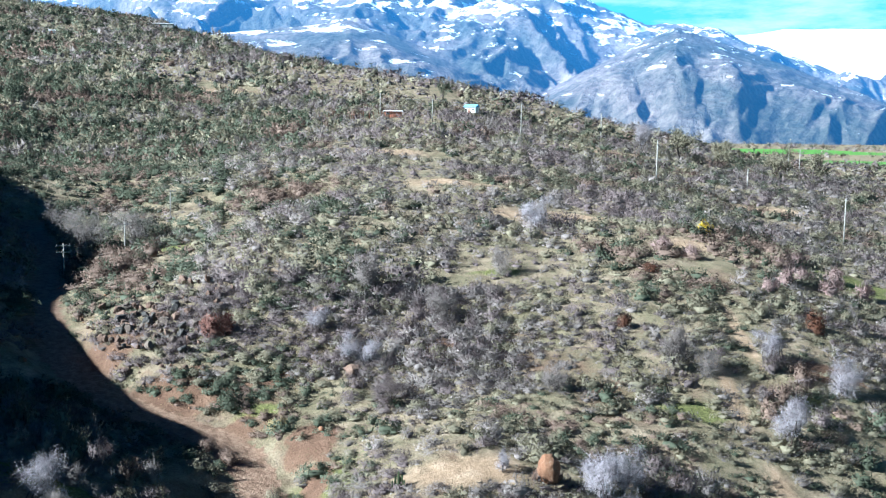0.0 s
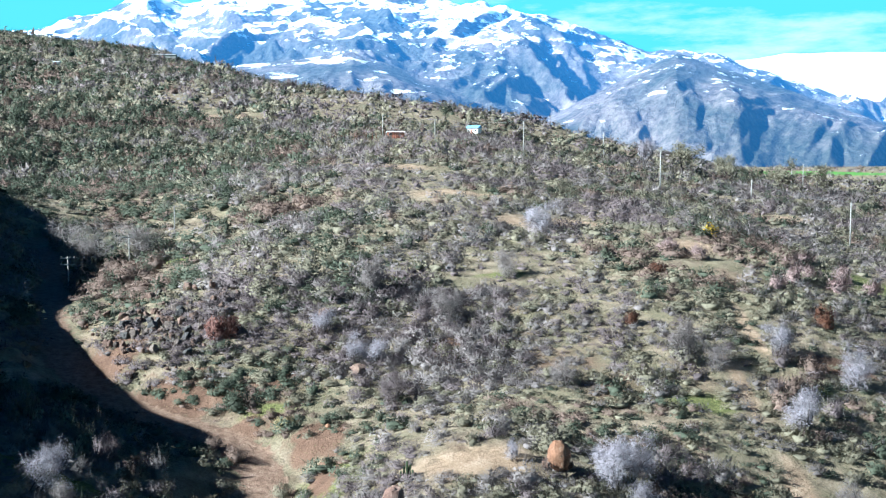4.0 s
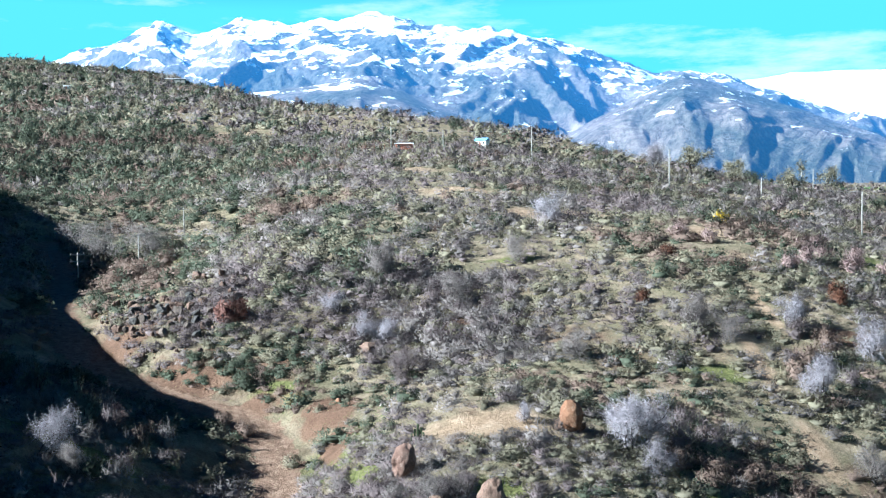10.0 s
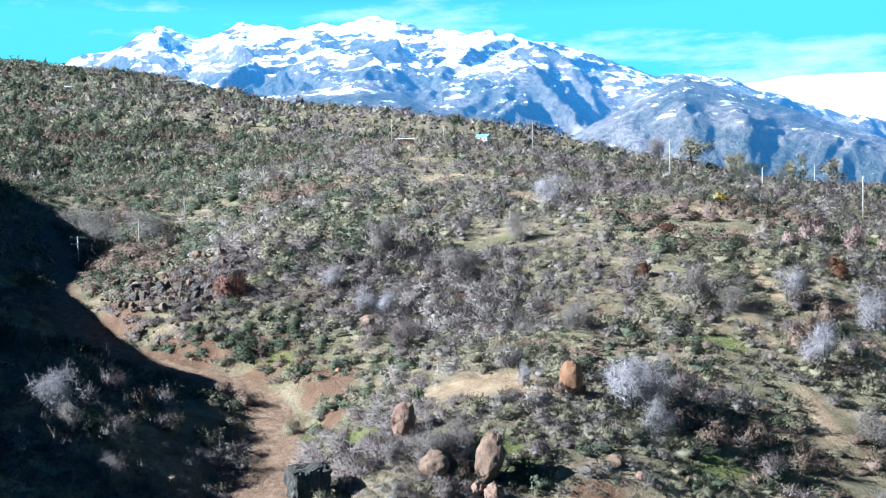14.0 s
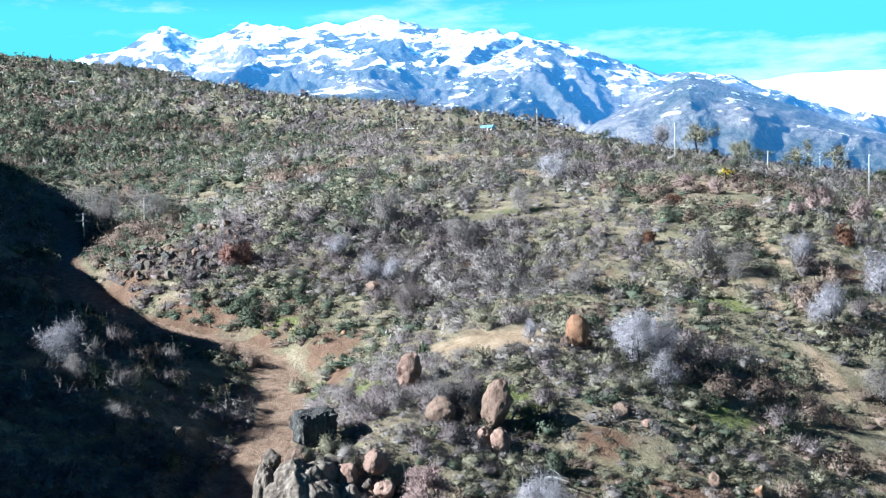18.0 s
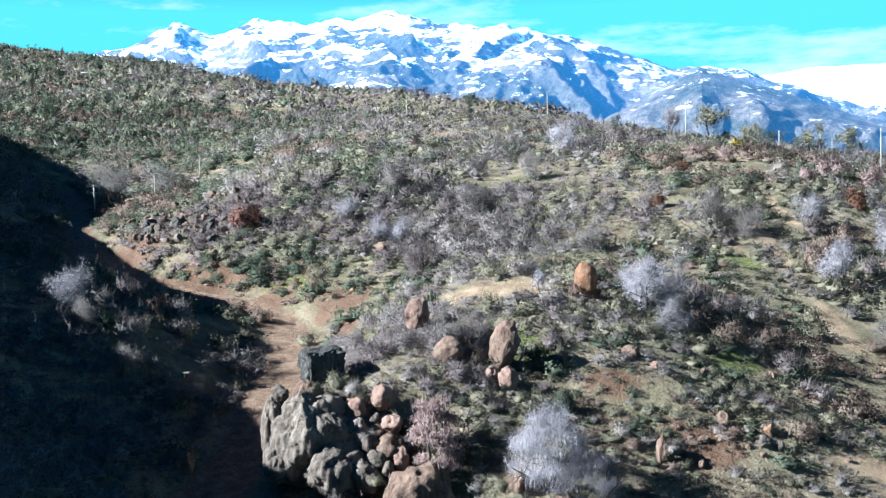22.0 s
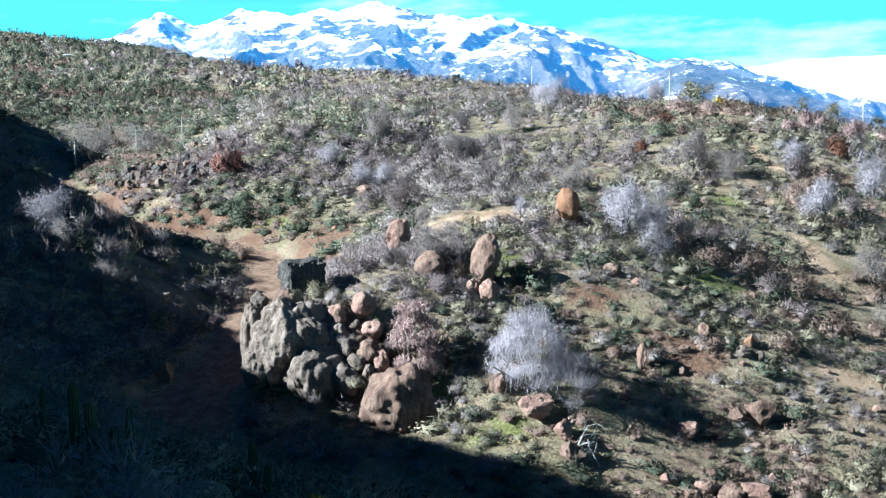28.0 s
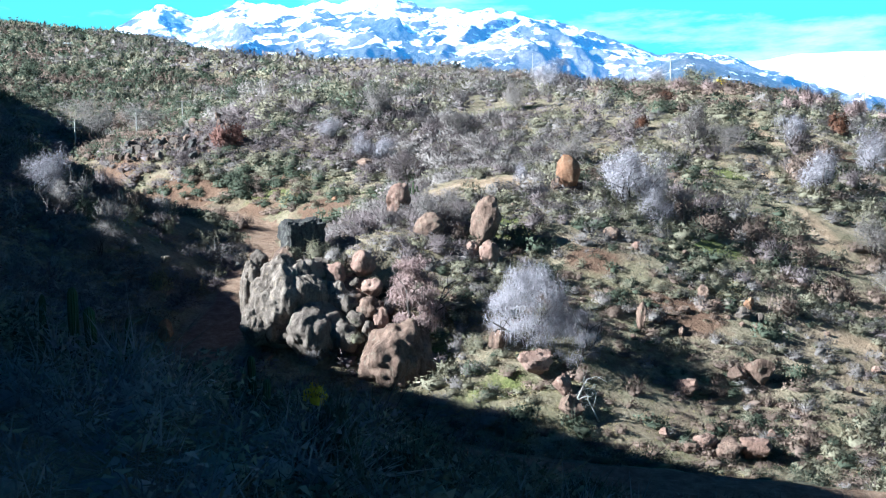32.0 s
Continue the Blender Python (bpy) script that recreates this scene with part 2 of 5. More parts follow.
NX = [-130, -95, -73, -58, -50, -42, -33, -24, -14, -5, 4, 14, 25, 40, 60, 100]
NEAR_ROWS = [
    (-40, (44.2, 46.3, 46.3, 43.3, 39.7, 34.8, 28.7, 23.1, 17.9, 14.1, 11.5, 10.1, 9.2, 8.4, 6.5, 2.6)),
    (0, (43.4, 46.9, 49.7, 48.1, 43.5, 36.2, 26.9, 17.7, 11.7, 9.2, 7.1, 5.5, 4.6, 4.0, 2.7, 0.0)),
    (20, (41.2, 42.9, 44.8, 43.4, 38.4, 31.2, 23.0, 15.6, 10.6, 7.8, 4.1, 2.1, 1.1, 0.7, 0.0, -2.5)),
    (32, (39.9, 40.1, 41.0, 35.9, 32.2, 26.5, 19.4, 12.8, 7.6, 4.5, 1.8, -0.1, -1.1, -1.5, -2.2, -4.1)),
    (38, (39.6, 39.2, 39.5, 33.3, 29.8, 24.4, 17.7, 11.1, 5.9, 3.0, 0.8, -1.0, -2.0, -2.5, -3.2, -4.9)),
    (44, (39.6, 38.8, 38.6, 33.0, 28.7, 23.0, 16.3, 9.8, 4.7, 2.2, 0.4, -1.3, -2.3, -3.2, -4.1, -5.5)),
    (50, (39.9, 38.9, 38.2, 32.4, 27.6, 22.1, 15.3, 9.0, 4.1, 2.4, 4.1, 0.6, -0.3, -1.8, -4.6, -6.0)),
    (57, (40.6, 39.5, 38.1, 32.2, 26.6, 21.3, 14.7, 8.7, 5.0, 9.1, 7.1, 5.4, 2.2, -0.5, -4.7, -5.3)),
]
MID_ROWS = [
    (65, (41.6, 40.6, 38.3, 33.6, 27.2, 20.5, 15.2, 10.9, 6.8, 10.3, 11.0, 9.2, 5.2, 1.0, -3.9, -4.2)),
    (74, (42.8, 42.0, 38.4, 33.5, 26.0, 19.1, 15.0, 11.6, 7.8, 11.4, 13.2, 11.4, 8.0, 3.8, -1.3, -2.3)),
    (86, (44.5, 44.3, 37.4, 28.6, 22.0, 16.1, 12.7, 11.6, 11.2, 12.5, 13.7, 13.6, 12.8, 9.8, 4.1, 0.8)),
    (102, (48.1, 46.5, 35.2, 26.1, 19.3, 16.1, 16.5, 17.6, 17.6, 17.0, 16.7, 17.6, 18.0, 16.2, 11.0, 5.3)),
    (125, (53.0, 48.5, 30.5, 21.0, 18.2, 18.6, 21.1, 24.0, 24.9, 24.3, 23.8, 23.7, 24.1, 23.5, 18.7, 10.3)),
    (160, (52.0, 44.0, 26.7, 21.5, 22.0, 23.3, 25.2, 27.1, 28.9, 29.6, 29.6, 29.2, 28.4, 26.8, 23.2, 17.0)),
    (210, (44.5, 32.4, 28.5, 29.1, 30.1, 31.4, 33.1, 35.0, 36.9, 37.2, 36.5, 35.5, 34.1, 32.1, 28.8, 24.5)),
]
FX = [-900, -500, -300, -180, -90, 0, 60, 105, 150, 220, 450, 1000]
FAR_ROWS = [
    (150, (98.2, 76.8, 63.2, 55.7, 40.4, 28.1, 22.5, 14.5, 10.4, 8.1, 7.5, 2.1)),
    (210, (103.5, 85.9, 70.7, 58.0, 31.0, 36.9, 28.8, 23.4, 18.7, 15.1, 10.5, 4.5)),
    (280, (109.3, 95.5, 75.1, 59.8, 36.3, 42.3, 35.8, 28.5, 23.4, 19.1, 14.0, 7.5)),
    (360, (115.2, 103.7, 80.4, 61.3, 52.6, 51.3, 40.9, 34.3, 27.4, 21.6, 17.0, 10.9)),
    (440, (120.0, 111.3, 90.2, 71.5, 68.7, 62.9, 51.9, 41.6, 32.5, 25.0, 19.3, 14.5)),
    (540, (124.5, 121.6, 111.6, 93.8, 85.5, 66.7, 52.7, 43.6, 36.1, 28.3, 21.8, 19.1)),
    (700, (128.2, 132.4, 134.0, 116.0, 85.5, 57.6, 41.7, 31.6, 28.8, 25.8, 22.8, 21.5)),
    (1000, (121.4, 118.2, 103.6, 80.8, 60.0, 40.0, 35.0, 32.0, 29.6, 26.9, 24.0, 21.6)),
]


# the dirt road: its middle line with heights
ROAD = [(-70, 168, 24), (-58, 147, 20.5), (-53, 133, 18.9), (-49.3, 124, 18.1), (-44.9, 113, 17.1), (-40.3, 104, 15.4), (-34.3, 96, 13.6), (-28, 91.3, 12.1), (-22.5, 88.2, 11.3),
        (-17.5, 85, 10.2), (-14.6, 80.5, 8.9), (-13.4, 74, 7.9), (-13.2, 66, 6.6), (-13, 58, 5.1), (-13.8, 51, 3.7), (-11.5, 45.5, 2.6), (-6.5, 42.6, 1.8), (0, 41, 1.1), (10, 40, 0.1), (22, 39, -1), (40, 40, -2.6), (75, 46, -5)]


def curve_points(knots, step):
    knots = np.array(knots, float)
    along = np.r_[0, np.cumsum(np.linalg.norm(np.diff(knots[:, :2], axis=0), axis=1))]
    s = np.arange(0, along[-1], step)
    return np.stack([cubic(along, knots[:, k], s) for k in range(knots.shape[1])], 1)


road_line = curve_points(ROAD, 0.5)


def near_line(x, y, line, reach):
    """Distance to a line, and the line's height there."""
    x, y = np.ravel(x), np.ravel(y)
    far, tall, side = np.full(x.shape, 1e3), np.zeros(x.shape), np.zeros(x.shape)
    lo, hi = line[:, :2].min(0) - reach, line[:, :2].max(0) + reach
    some = np.flatnonzero((x > lo[0]) & (x < hi[0]) & (y > lo[1]) & (y < hi[1]))
    way = np.gradient(line[:, :2], axis=0)
    way /= np.linalg.norm(way, axis=1)[:, None]
    for part in np.array_split(some, max(1, len(some) // 20000 + 1)):
        dx, dy = x[part, None] - line[:, 0], y[part, None] - line[:, 1]
        d = dx * dx + dy * dy
        n = d.argmin(1)
        far[part], tall[part] = np.sqrt(d[np.arange(len(part)), n]), line[n, 2]
        r = np.arange(len(part))
        side[part] = way[n, 0] * dy[r, n] - way[n, 1] * dx[r, n]
    return far, tall, side


def lattice(xs, rows, x, y):
    """Height from a coarse lattice of rows, at points."""
    x, y = np.ravel(x), np.ravel(y)
    at = [r[0] for r in rows]
    lines = np.stack([cubic(xs, r[1], np.clip(x, xs[0], xs[-1])) for r in rows])
    return cubic(at, lines, np.clip(y, at[0], at[-1]))


def land(x, y, fine=True):
    """The ground's height."""
    shape = np.shape(x)
    x, y = np.ravel(np.asarray(x, float)), np.ravel(np.asarray(y, float))
    near, wide = lattice(NX, NEAR_ROWS + MID_ROWS, x, y), lattice(FX, FAR_ROWS, x, y)
    w = smooth(-128, -100, x) * (1 - smooth(75, 98, x)) * (1 - smooth(165, 208, y))
    w = np.where(y < 150, np.maximum(w, smooth(-300, -100, x) * (1 - smooth(90, 300, x)) * (1 - smooth(100, 150, y))), w)
    z = near * w + wide * (1 - w)
    plain = smooth(700, 1300, y)
    z = z * (1 - plain) + (25 + 0.018 * (y - 650) + 60 * (1 - smooth(-900, -200, x))) * plain
    far = np.hypot(x, y - 60)
    z = z + fractal(x, y, 22, 3) * 1.5 * smooth(30, 120, far) * (1 - 0.8 * plain) + fractal(x + 70, y, 90, 3) * 7 * smooth(200, 420, far) * (1 - plain)
    if fine:
        z = z + fractal(x, y, 4.0, 3) * 0.5
    d, tall, side = near_line(x, y, road_line, 9)
    cut = 1 - smooth(2.0, 4.6, d + fractal(x, y, 2.5, 2) * 0.9)
    rut = 0.07 * np.cos(np.clip(np.abs(side), 0, 2.2) * 4.2) + fractal(x, y, 0.9, 2) * 0.07
    z = z * (1 - cut) + (tall + rut - 0.05) * cut
    return z.reshape(shape)


def graded(stops):
    """Grid lines whose spacing changes from stop to stop: (from, spacing)."""
    out = []
    for (a, step), (b, _) in zip(stops, stops[1:]):
        n = max(1, round((b - a) / step))
        out += list(np.linspace(a, b, n, endpoint=False))
    return np.array(out + [stops[-1][0]])


def grid_mesh(name, xs, ys, zs):
    """A sheet of quads; zs is (len(ys), len(xs))."""
    gx, gy = np.meshgrid(xs, ys) if np.ndim(xs) == 1 else (xs, ys)
    ny, nx = gx.shape
    me = bpy.data.meshes.new(name)
    n = np.arange(nx * ny).reshape(ny, nx)
    quads = np.stack([n[:-1, :-1], n[:-1, 1:], n[1:, 1:], n[1:, :-1]], -1).reshape(-1, 4)
    fill_mesh(me, np.stack([gx, gy, zs], -1).reshape(-1, 3), quads)
    return me


def fill_mesh(me, verts, faces, flat=False, normals=None, shift=None):
    verts, faces = np.asarray(verts, np.float32), np.asarray(faces, np.int32)
    me.vertices.add(len(verts))
    me.vertices.foreach_set("co", verts.ravel())
    k = faces.shape[1]
    me.loops.add(faces.size)
    me.loops.foreach_set("vertex_index", faces.ravel())
    me.polygons.add(len(faces))
    me.polygons.foreach_set("loop_start", np.arange(0, faces.size, k, dtype=np.int32))
    me.polygons.foreach_set("loop_total", np.full(len(faces), k, np.int32))
    me.polygons.foreach_set("use_smooth", np.full(len(faces), not flat))
    if normals is not None:
        me.attributes.new("custom_normal", "FLOAT_VECTOR", "POINT").data.foreach_set("vector", np.asarray(normals, np.float32).ravel())
    if shift is not None:
        me.attributes.new("shift", "FLOAT", "POINT").data.foreach_set("value", np.asarray(shift, np.float32).ravel())
    me.update()


xs = graded([(-3600, 300), (-1200, 80), (-420, 20), (-130, 4), (-64, 0.8), (78, 4), (200, 20), (700, 80), (1500, 250), (3600, 300)])
ys = graded([(-900, 150), (-150, 20), (-20, 3), (12, 0.8), (128, 1.4), (230, 4), (500, 8), (700, 25), (1700, 100), (4700, 100)])
gx, gy = np.meshgrid(xs, ys)
ground_mesh = grid_mesh("ground", xs, ys, land(gx, gy))
ground = tagged(new("ground", ground_mesh), "dry scrubby hillside of tan soil with green grass patches", "ground", kind="structure")

# what covers the ground: bare soil, grass, road, fields
BARE = [(3.2, 72.3, 7.2, 3.0), (24, 58, 3.0, 1.6), (28.6, 92, 1.2, 9), (33, 103, 1.1, 9), (29.5, 78, 1.8, 5), (21, 149, 8, 6), (12, 147, 5, 4), (34, 131, 4, 5.5), (-10, 203, 9, 6),
        (3, 168, 11, 4), (66, 190, 14, 6), (-88, 226, 9, 5), (-90, 390, 18, 8), (45, 265, 20, 7)]
REDS = [(-25, 93.5, 9, 3.2), (-34, 101, 4, 5), (-21.5, 88.3, 9, 1.5), (-10.5, 84.5, 3.2, 3.6), (-9.3, 78, 1.5, 5), (13.5, 56.5, 3.0, 2.2), (9, 60, 2, 1.5), (1, 100, 2.5, 4), (40, 98, 5, 2), (-15.5, 94.5, 2.5, 2)]
LUSH = [(24, 87.5, 4, 2.2), (-26.5, 68.5, 7, 1.3), (-9, 76, 3.5, 6), (-16, 90.0, 3, 1), (-0.8, 51.0, 1.6, 1.2), (36, 92, 3.5, 2.5), (-35, 148, 9, 3), (8, 119, 4, 1.0), (-72, 288, 6, 5),
        (2.5, 48.2, 2, 0.9), (3, 63, 3, 2), (-6, 68, 3, 3), (55, 126, 9, 4), (18, 66, 2.5, 2), (-60, 150, 8, 5)]


def patches(spots, x, y):
    out = np.zeros(np.shape(x))
    for px, py, rx, ry in spots:
        out = np.maximum(out, np.exp(-(((x - px) / rx) ** 2 + ((y - py) / ry) ** 2) * 1.2))
    return out


OPEN = [(-40, 96, 4.5, 6.5), (-44, 110, 4, 7), (-20, 76, 3, 5), (-19, 66, 3, 3), (38.9, 137, 2.2, 3.0)]      # low open ground in the shaded gully
FIELDS = ((170, 420, 530, 640), (290, 900, 860, 1060), (170, 620, 1250, 1600))
fx, fy = gx.ravel(), gy.ravel()
road_d, _, _ = near_line(fx, fy, road_line, 9)
cover = {
    "bare": patches(BARE, fx, fy),
    "reds": patches(REDS, fx, fy),
    "lush": patches(LUSH, fx, fy),
    "road": 1 - smooth(1.5, 2.5, road_d + fractal(fx, fy, 1.5, 2) * 0.8),
    "field": sum(smooth(x0 - 15, x0, fx) * (1 - smooth(x1, x1 + 15, fx)) * smooth(y0 - 15, y0, fy) * (1 - smooth(y1, y1 + 15, fy))
                 for x0, x1, y0, y1 in FIELDS),
}
for key, value in cover.items():
    ground_mesh.attributes.new(key, "FLOAT", "POINT").data.foreach_set("value", value.astype(np.float32))

m, nodes, links, bsdf, add, put = shader("hillside_soil", 0.95, 0.15)
geo = add("NewGeometry")
where = geo.outputs["Position"]


def attribute(key):
    n = add("Attribute")
    n.attribute_name = key
    return n.outputs["Fac"]


big, mid, fine = noise_node(add, 0.09, 5, 0.6, where), noise_node(add, 0.6, 6, 0.65, where), noise_node(add, 5.0, 8, 0.7, where)
soil = ramp_node(add, math_node(add, "ADD", math_node(add, "MULTIPLY", mid, 0.55), math_node(add, "MULTIPLY", fine, 0.45)),
                 (0.36, (0.085, 0.067, 0.046)), (0.5, (0.205, 0.163, 0.113)), (0.64, (0.33, 0.27, 0.198)))
red = ramp_node(add, math_node(add, "ADD", math_node(add, "MULTIPLY", mid, 0.5), math_node(add, "MULTIPLY", fine, 0.5)),
                (0.34, (0.06, 0.034, 0.022)), (0.5, (0.115, 0.069, 0.046)), (0.66, (0.178, 0.117, 0.08)))
pale = ramp_node(add, math_node(add, "ADD", math_node(add, "MULTIPLY", mid, 0.5), math_node(add, "MULTIPLY", fine, 0.5)),
                 (0.34, (0.19, 0.125, 0.075)), (0.5, (0.29, 0.2, 0.13)), (0.66, (0.38, 0.29, 0.205)))
grass = ramp_node(add, math_node(add, "ADD", math_node(add, "MULTIPLY", mid, 0.4), math_node(add, "MULTIPLY", fine, 0.6)),
                  (0.35, (0.058, 0.055, 0.03)), (0.5, (0.118, 0.108, 0.062)), (0.65, (0.19, 0.17, 0.105)))
fresh = ramp_node(add, fine, (0.35, (0.058, 0.064, 0.022)), (0.5, (0.115, 0.12, 0.042)), (0.65, (0.19, 0.185, 0.075)))
base = mix_node(add, ramp_node(add, big, (0.52, (0, 0, 0)), (0.68, (0.8, 0.8, 0.8))), soil, red)
grassy = ramp_node(add, math_node(add, "ADD", noise_node(add, 0.22, 6, 0.7, where), math_node(add, "MULTIPLY", mid, 0.3)), (0.55, (0, 0, 0)), (0.75, (0.75, 0.75, 0.75)))
base = mix_node(add, grassy, base, grass)
rough_edge = math_node(add, "MULTIPLY", math_node(add, "SUBTRACT", mid, 0.5), 1.2)


def edged(key, lo, hi):
    return ramp_node(add, math_node(add, "ADD", attribute(key), rough_edge), (lo, (0, 0, 0)), (hi, (1, 1, 1)))


base = mix_node(add, edged("lush", 0.28, 0.65), base, fresh)
base = mix_node(add, edged("bare", 0.35, 0.75), base, mix_node(add, 0.35, pale, soil))
base = mix_node(add, edged("reds", 0.35, 0.55), base, red)
track = ramp_node(add, math_node(add, "ADD", math_node(add, "MULTIPLY", noise_node(add, 1.5, 6, 0.7, where), 0.7), math_node(add, "MULTIPLY", fine, 0.3)),
                  (0.35, (0.1, 0.062, 0.043)), (0.5, (0.175, 0.115, 0.08)), (0.65, (0.26, 0.184, 0.137)))
base = mix_node(add, edged("road", 0.4, 0.6), base, track)
base = mix_node(add, attribute("field"), base, (0.08, 0.19, 0.036))
put(bsdf.inputs["Base Color"], base)
bump_node(add, bsdf, math_node(add, "ADD", mid, math_node(add, "MULTIPLY", fine, 0.6)), 1.0, 0.4)
ground_mesh.materials.append(m)

# ---------------------------------------------------------------- mountains
SKYLINE = [(-0.75, 0.12), (-0.52, 0.125), (-0.40, 0.152), (-0.346, 0.164), (-0.288, 0.187), (-0.252, 0.176), (-0.208, 0.189), (-0.151, 0.183), (-0.128, 0.187), (-0.106, 0.183), (-0.077, 0.193), (-0.015, 0.179),
           (0.048, 0.1755), (0.10, 0.165), (0.156, 0.1465), (0.207, 0.128), (0.264, 0.127), (0.292, 0.119), (0.349, 0.0995), (0.444, 0.066), (0.6, 0.045), (0.8, 0.05)]


def range_mesh(name, azimuths, depths, height):
    a, d = np.meshgrid(azimuths, depths)
    me = grid_mesh(name, a * d, d, height(a, d))
    return me


def main_range(a, d):
    crest = np.interp(a, [p[0] for p in SKYLINE], [p[1] for p in SKYLINE]) * 4300 - 8
    s = np.clip((d - 2700) / 1600, 0, 1)
    x = a * 4300
    wx, wd = fractal(x, d, 800, 3) * 260, fractal(x + 999, d, 800, 3) * 260
    u, v = (x + wx) * 0.82 + (d + wd) * 0.57, (x + wx) * 0.82 - (d + wd) * 0.57
    spur = np.maximum(ridged(u, v * 0.42, 480, 5, 0.5), ridged(v + 777, u * 0.42, 560, 5, 0.5)) - 0.35
    z = crest * (0.12 + 0.88 * s**1.15) + spur * 200 * smooth(0.0, 0.3, s) * (1 - 0.97 * smooth(0.72, 1.0, s)) + ridged(u, v, 140, 5, 0.55) * 26
    # two bare foothills before the range
    for az, el, left, right, at, reach in ((-0.085, 0.126, 0.1, 0.34, 3150, 1500), (0.241, 0.1255, 0.5, 0.34, 3050, 1500)):
        off = a - az
        top = (el - np.where(off < 0, -off * left, off * right)) * at
        slope = np.clip((at - d) / 700, -1, 1)
        hill = top * (1 - 0.75 * np.abs(slope)) + (spur * 60 + ridged(v, u * 0.5, 210, 4) * 40) * np.clip(np.abs(slope) * 1.6, 0.12, 1)
        z = np.maximum(z, hill)
    return 30 + z - 130 * (1 - smooth(2350, 2700, d))


mountain = tagged(new("mountain_range", range_mesh("mountain_range", np.linspace(-0.6, 0.6, 560), np.r_[np.linspace(2350, 4300, 210), np.linspace(4320, 4500, 8)],
                  lambda a, d: main_range(a, np.minimum(d, 4300)) - np.maximum(d - 4300, 0) * 2)), "bare mountain range with patchy snow on its crests, blue-grey from a painted haze glow", "mountains", kind="structure")


def far_range(a, d):
    crest = np.interp(a, [0.2, 0.28, 0.35, 0.45, 0.6, 0.9], [0.10, 0.12, 0.129, 0.1315, 0.14, 0.12]) * 4750
    s = np.clip((d - 4450) / 300, 0, 1)
    return crest * (0.55 + 0.45 * s) + ridged(a * 4750, d, 300, 5) * 45 * (1 - 0.8 * s)


snowy = tagged(new("snowy_range", range_mesh("snowy_range", np.linspace(0.2, 0.9, 240), np.linspace(4450, 4750, 40), far_range)), "distant snow-covered mountains under thin white cloud", "mountains", kind="structure")


def mountain_material(name, low, high):
    m, nodes, links, bsdf, add, put = shader(name, 0.9, 0.1)
    geo = add("NewGeometry")
    where = geo.outputs["Position"]
    split = add("SeparateXYZ", Vector=where)
    turn = add("SeparateXYZ", Vector=geo.outputs["Normal"])
    big, mid, fine = noise_node(add, 0.0035, 8, 0.65, where), noise_node(add, 0.012, 8, 0.7, where), noise_node(add, 0.05, 6, 0.75, where)
    rock = ramp_node(add, math_node(add, "ADD", math_node(add, "MULTIPLY", mid, 0.5), math_node(add, "MULTIPLY", fine, 0.5)),
                     (0.38, (0.07, 0.062, 0.056)), (0.5, (0.18, 0.153, 0.135)), (0.62, (0.31, 0.265, 0.228)))
    scrub = ramp_node(add, fine, (0.4, (0.04, 0.048, 0.038)), (0.62, (0.1, 0.1, 0.08)))
    rock = mix_node(add, ramp_node(add, big, (0.42, (1, 1, 1)), (0.58, (0, 0, 0))), rock, scrub)
    level = math_node(add, "DIVIDE", math_node(add, "SUBTRACT", split.outputs["Z"], low), high - low)
    beds = add("Mapping", Vector=where)          # snow lies along the level beds of the rock
    beds.inputs["Scale"].default_value = (0.6, 0.6, 2.4)
    bands = noise_node(add, 0.012, 7, 0.68, beds.outputs[0])
    level = math_node(add, "ADD", level, math_node(add, "MULTIPLY", math_node(add, "SUBTRACT", mid, 0.5), 2.4))
    level = math_node(add, "ADD", level, math_node(add, "MULTIPLY", math_node(add, "SUBTRACT", bands, 0.5), 4.4))
    level = math_node(add, "ADD", level, math_node(add, "MULTIPLY", math_node(add, "SUBTRACT", fine, 0.5), 1.2))
    level = math_node(add, "ADD", level, math_node(add, "MULTIPLY", math_node(add, "SUBTRACT", big, 0.5), 2.2))
    level = math_node(add, "ADD", level, math_node(add, "MULTIPLY", math_node(add, "SUBTRACT", turn.outputs["Z"], 0.72), 1.3))
    snow = ramp_node(add, level, (0.46, (0, 0, 0)), (0.51, (1, 1, 1)))
    put(bsdf.inputs["Base Color"], mix_node(add, snow, rock, (0.86, 0.89, 0.93)))
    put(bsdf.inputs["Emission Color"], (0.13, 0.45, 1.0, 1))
    haze_glow = add("MapRange", Value=split.outputs["Y"])            # haze put in as blue emission of rock and snow, stronger with distance
    haze_glow.inputs["From Min"].default_value, haze_glow.inputs["From Max"].default_value = 2400, 4100
    haze_glow.inputs["To Min"].default_value, haze_glow.inputs["To Max"].default_value = 0.055, 0.122
    put(bsdf.inputs["Emission Strength"], haze_glow.outputs[0])
    bump_node(add, bsdf, math_node(add, "ADD", mid, fine), 1.0, 25)
    return m


mountain.data.materials.append(mountain_material("mountain_rock_haze_glow", 460, 1000))
snowy.data.materials.append(mountain_material("snow_slopes_haze_glow", 150, 330))


# ---------------------------------------------------------------- bushes


def lobes_of(seed, n=7):
    """The rounded masses that a bush is made of: their middles and radii."""
    r = np.random.default_rng(seed)
    az, far = r.uniform(0, 2 * np.pi, n), r.uniform(0.15, 0.68, n)
    mid = np.stack([far * np.cos(az), far * np.sin(az), r.uniform(0.25, 0.6, n) * (1.1 - 0.5 * far)], 1)
    return mid, r.uniform(0.28, 0.44, n)


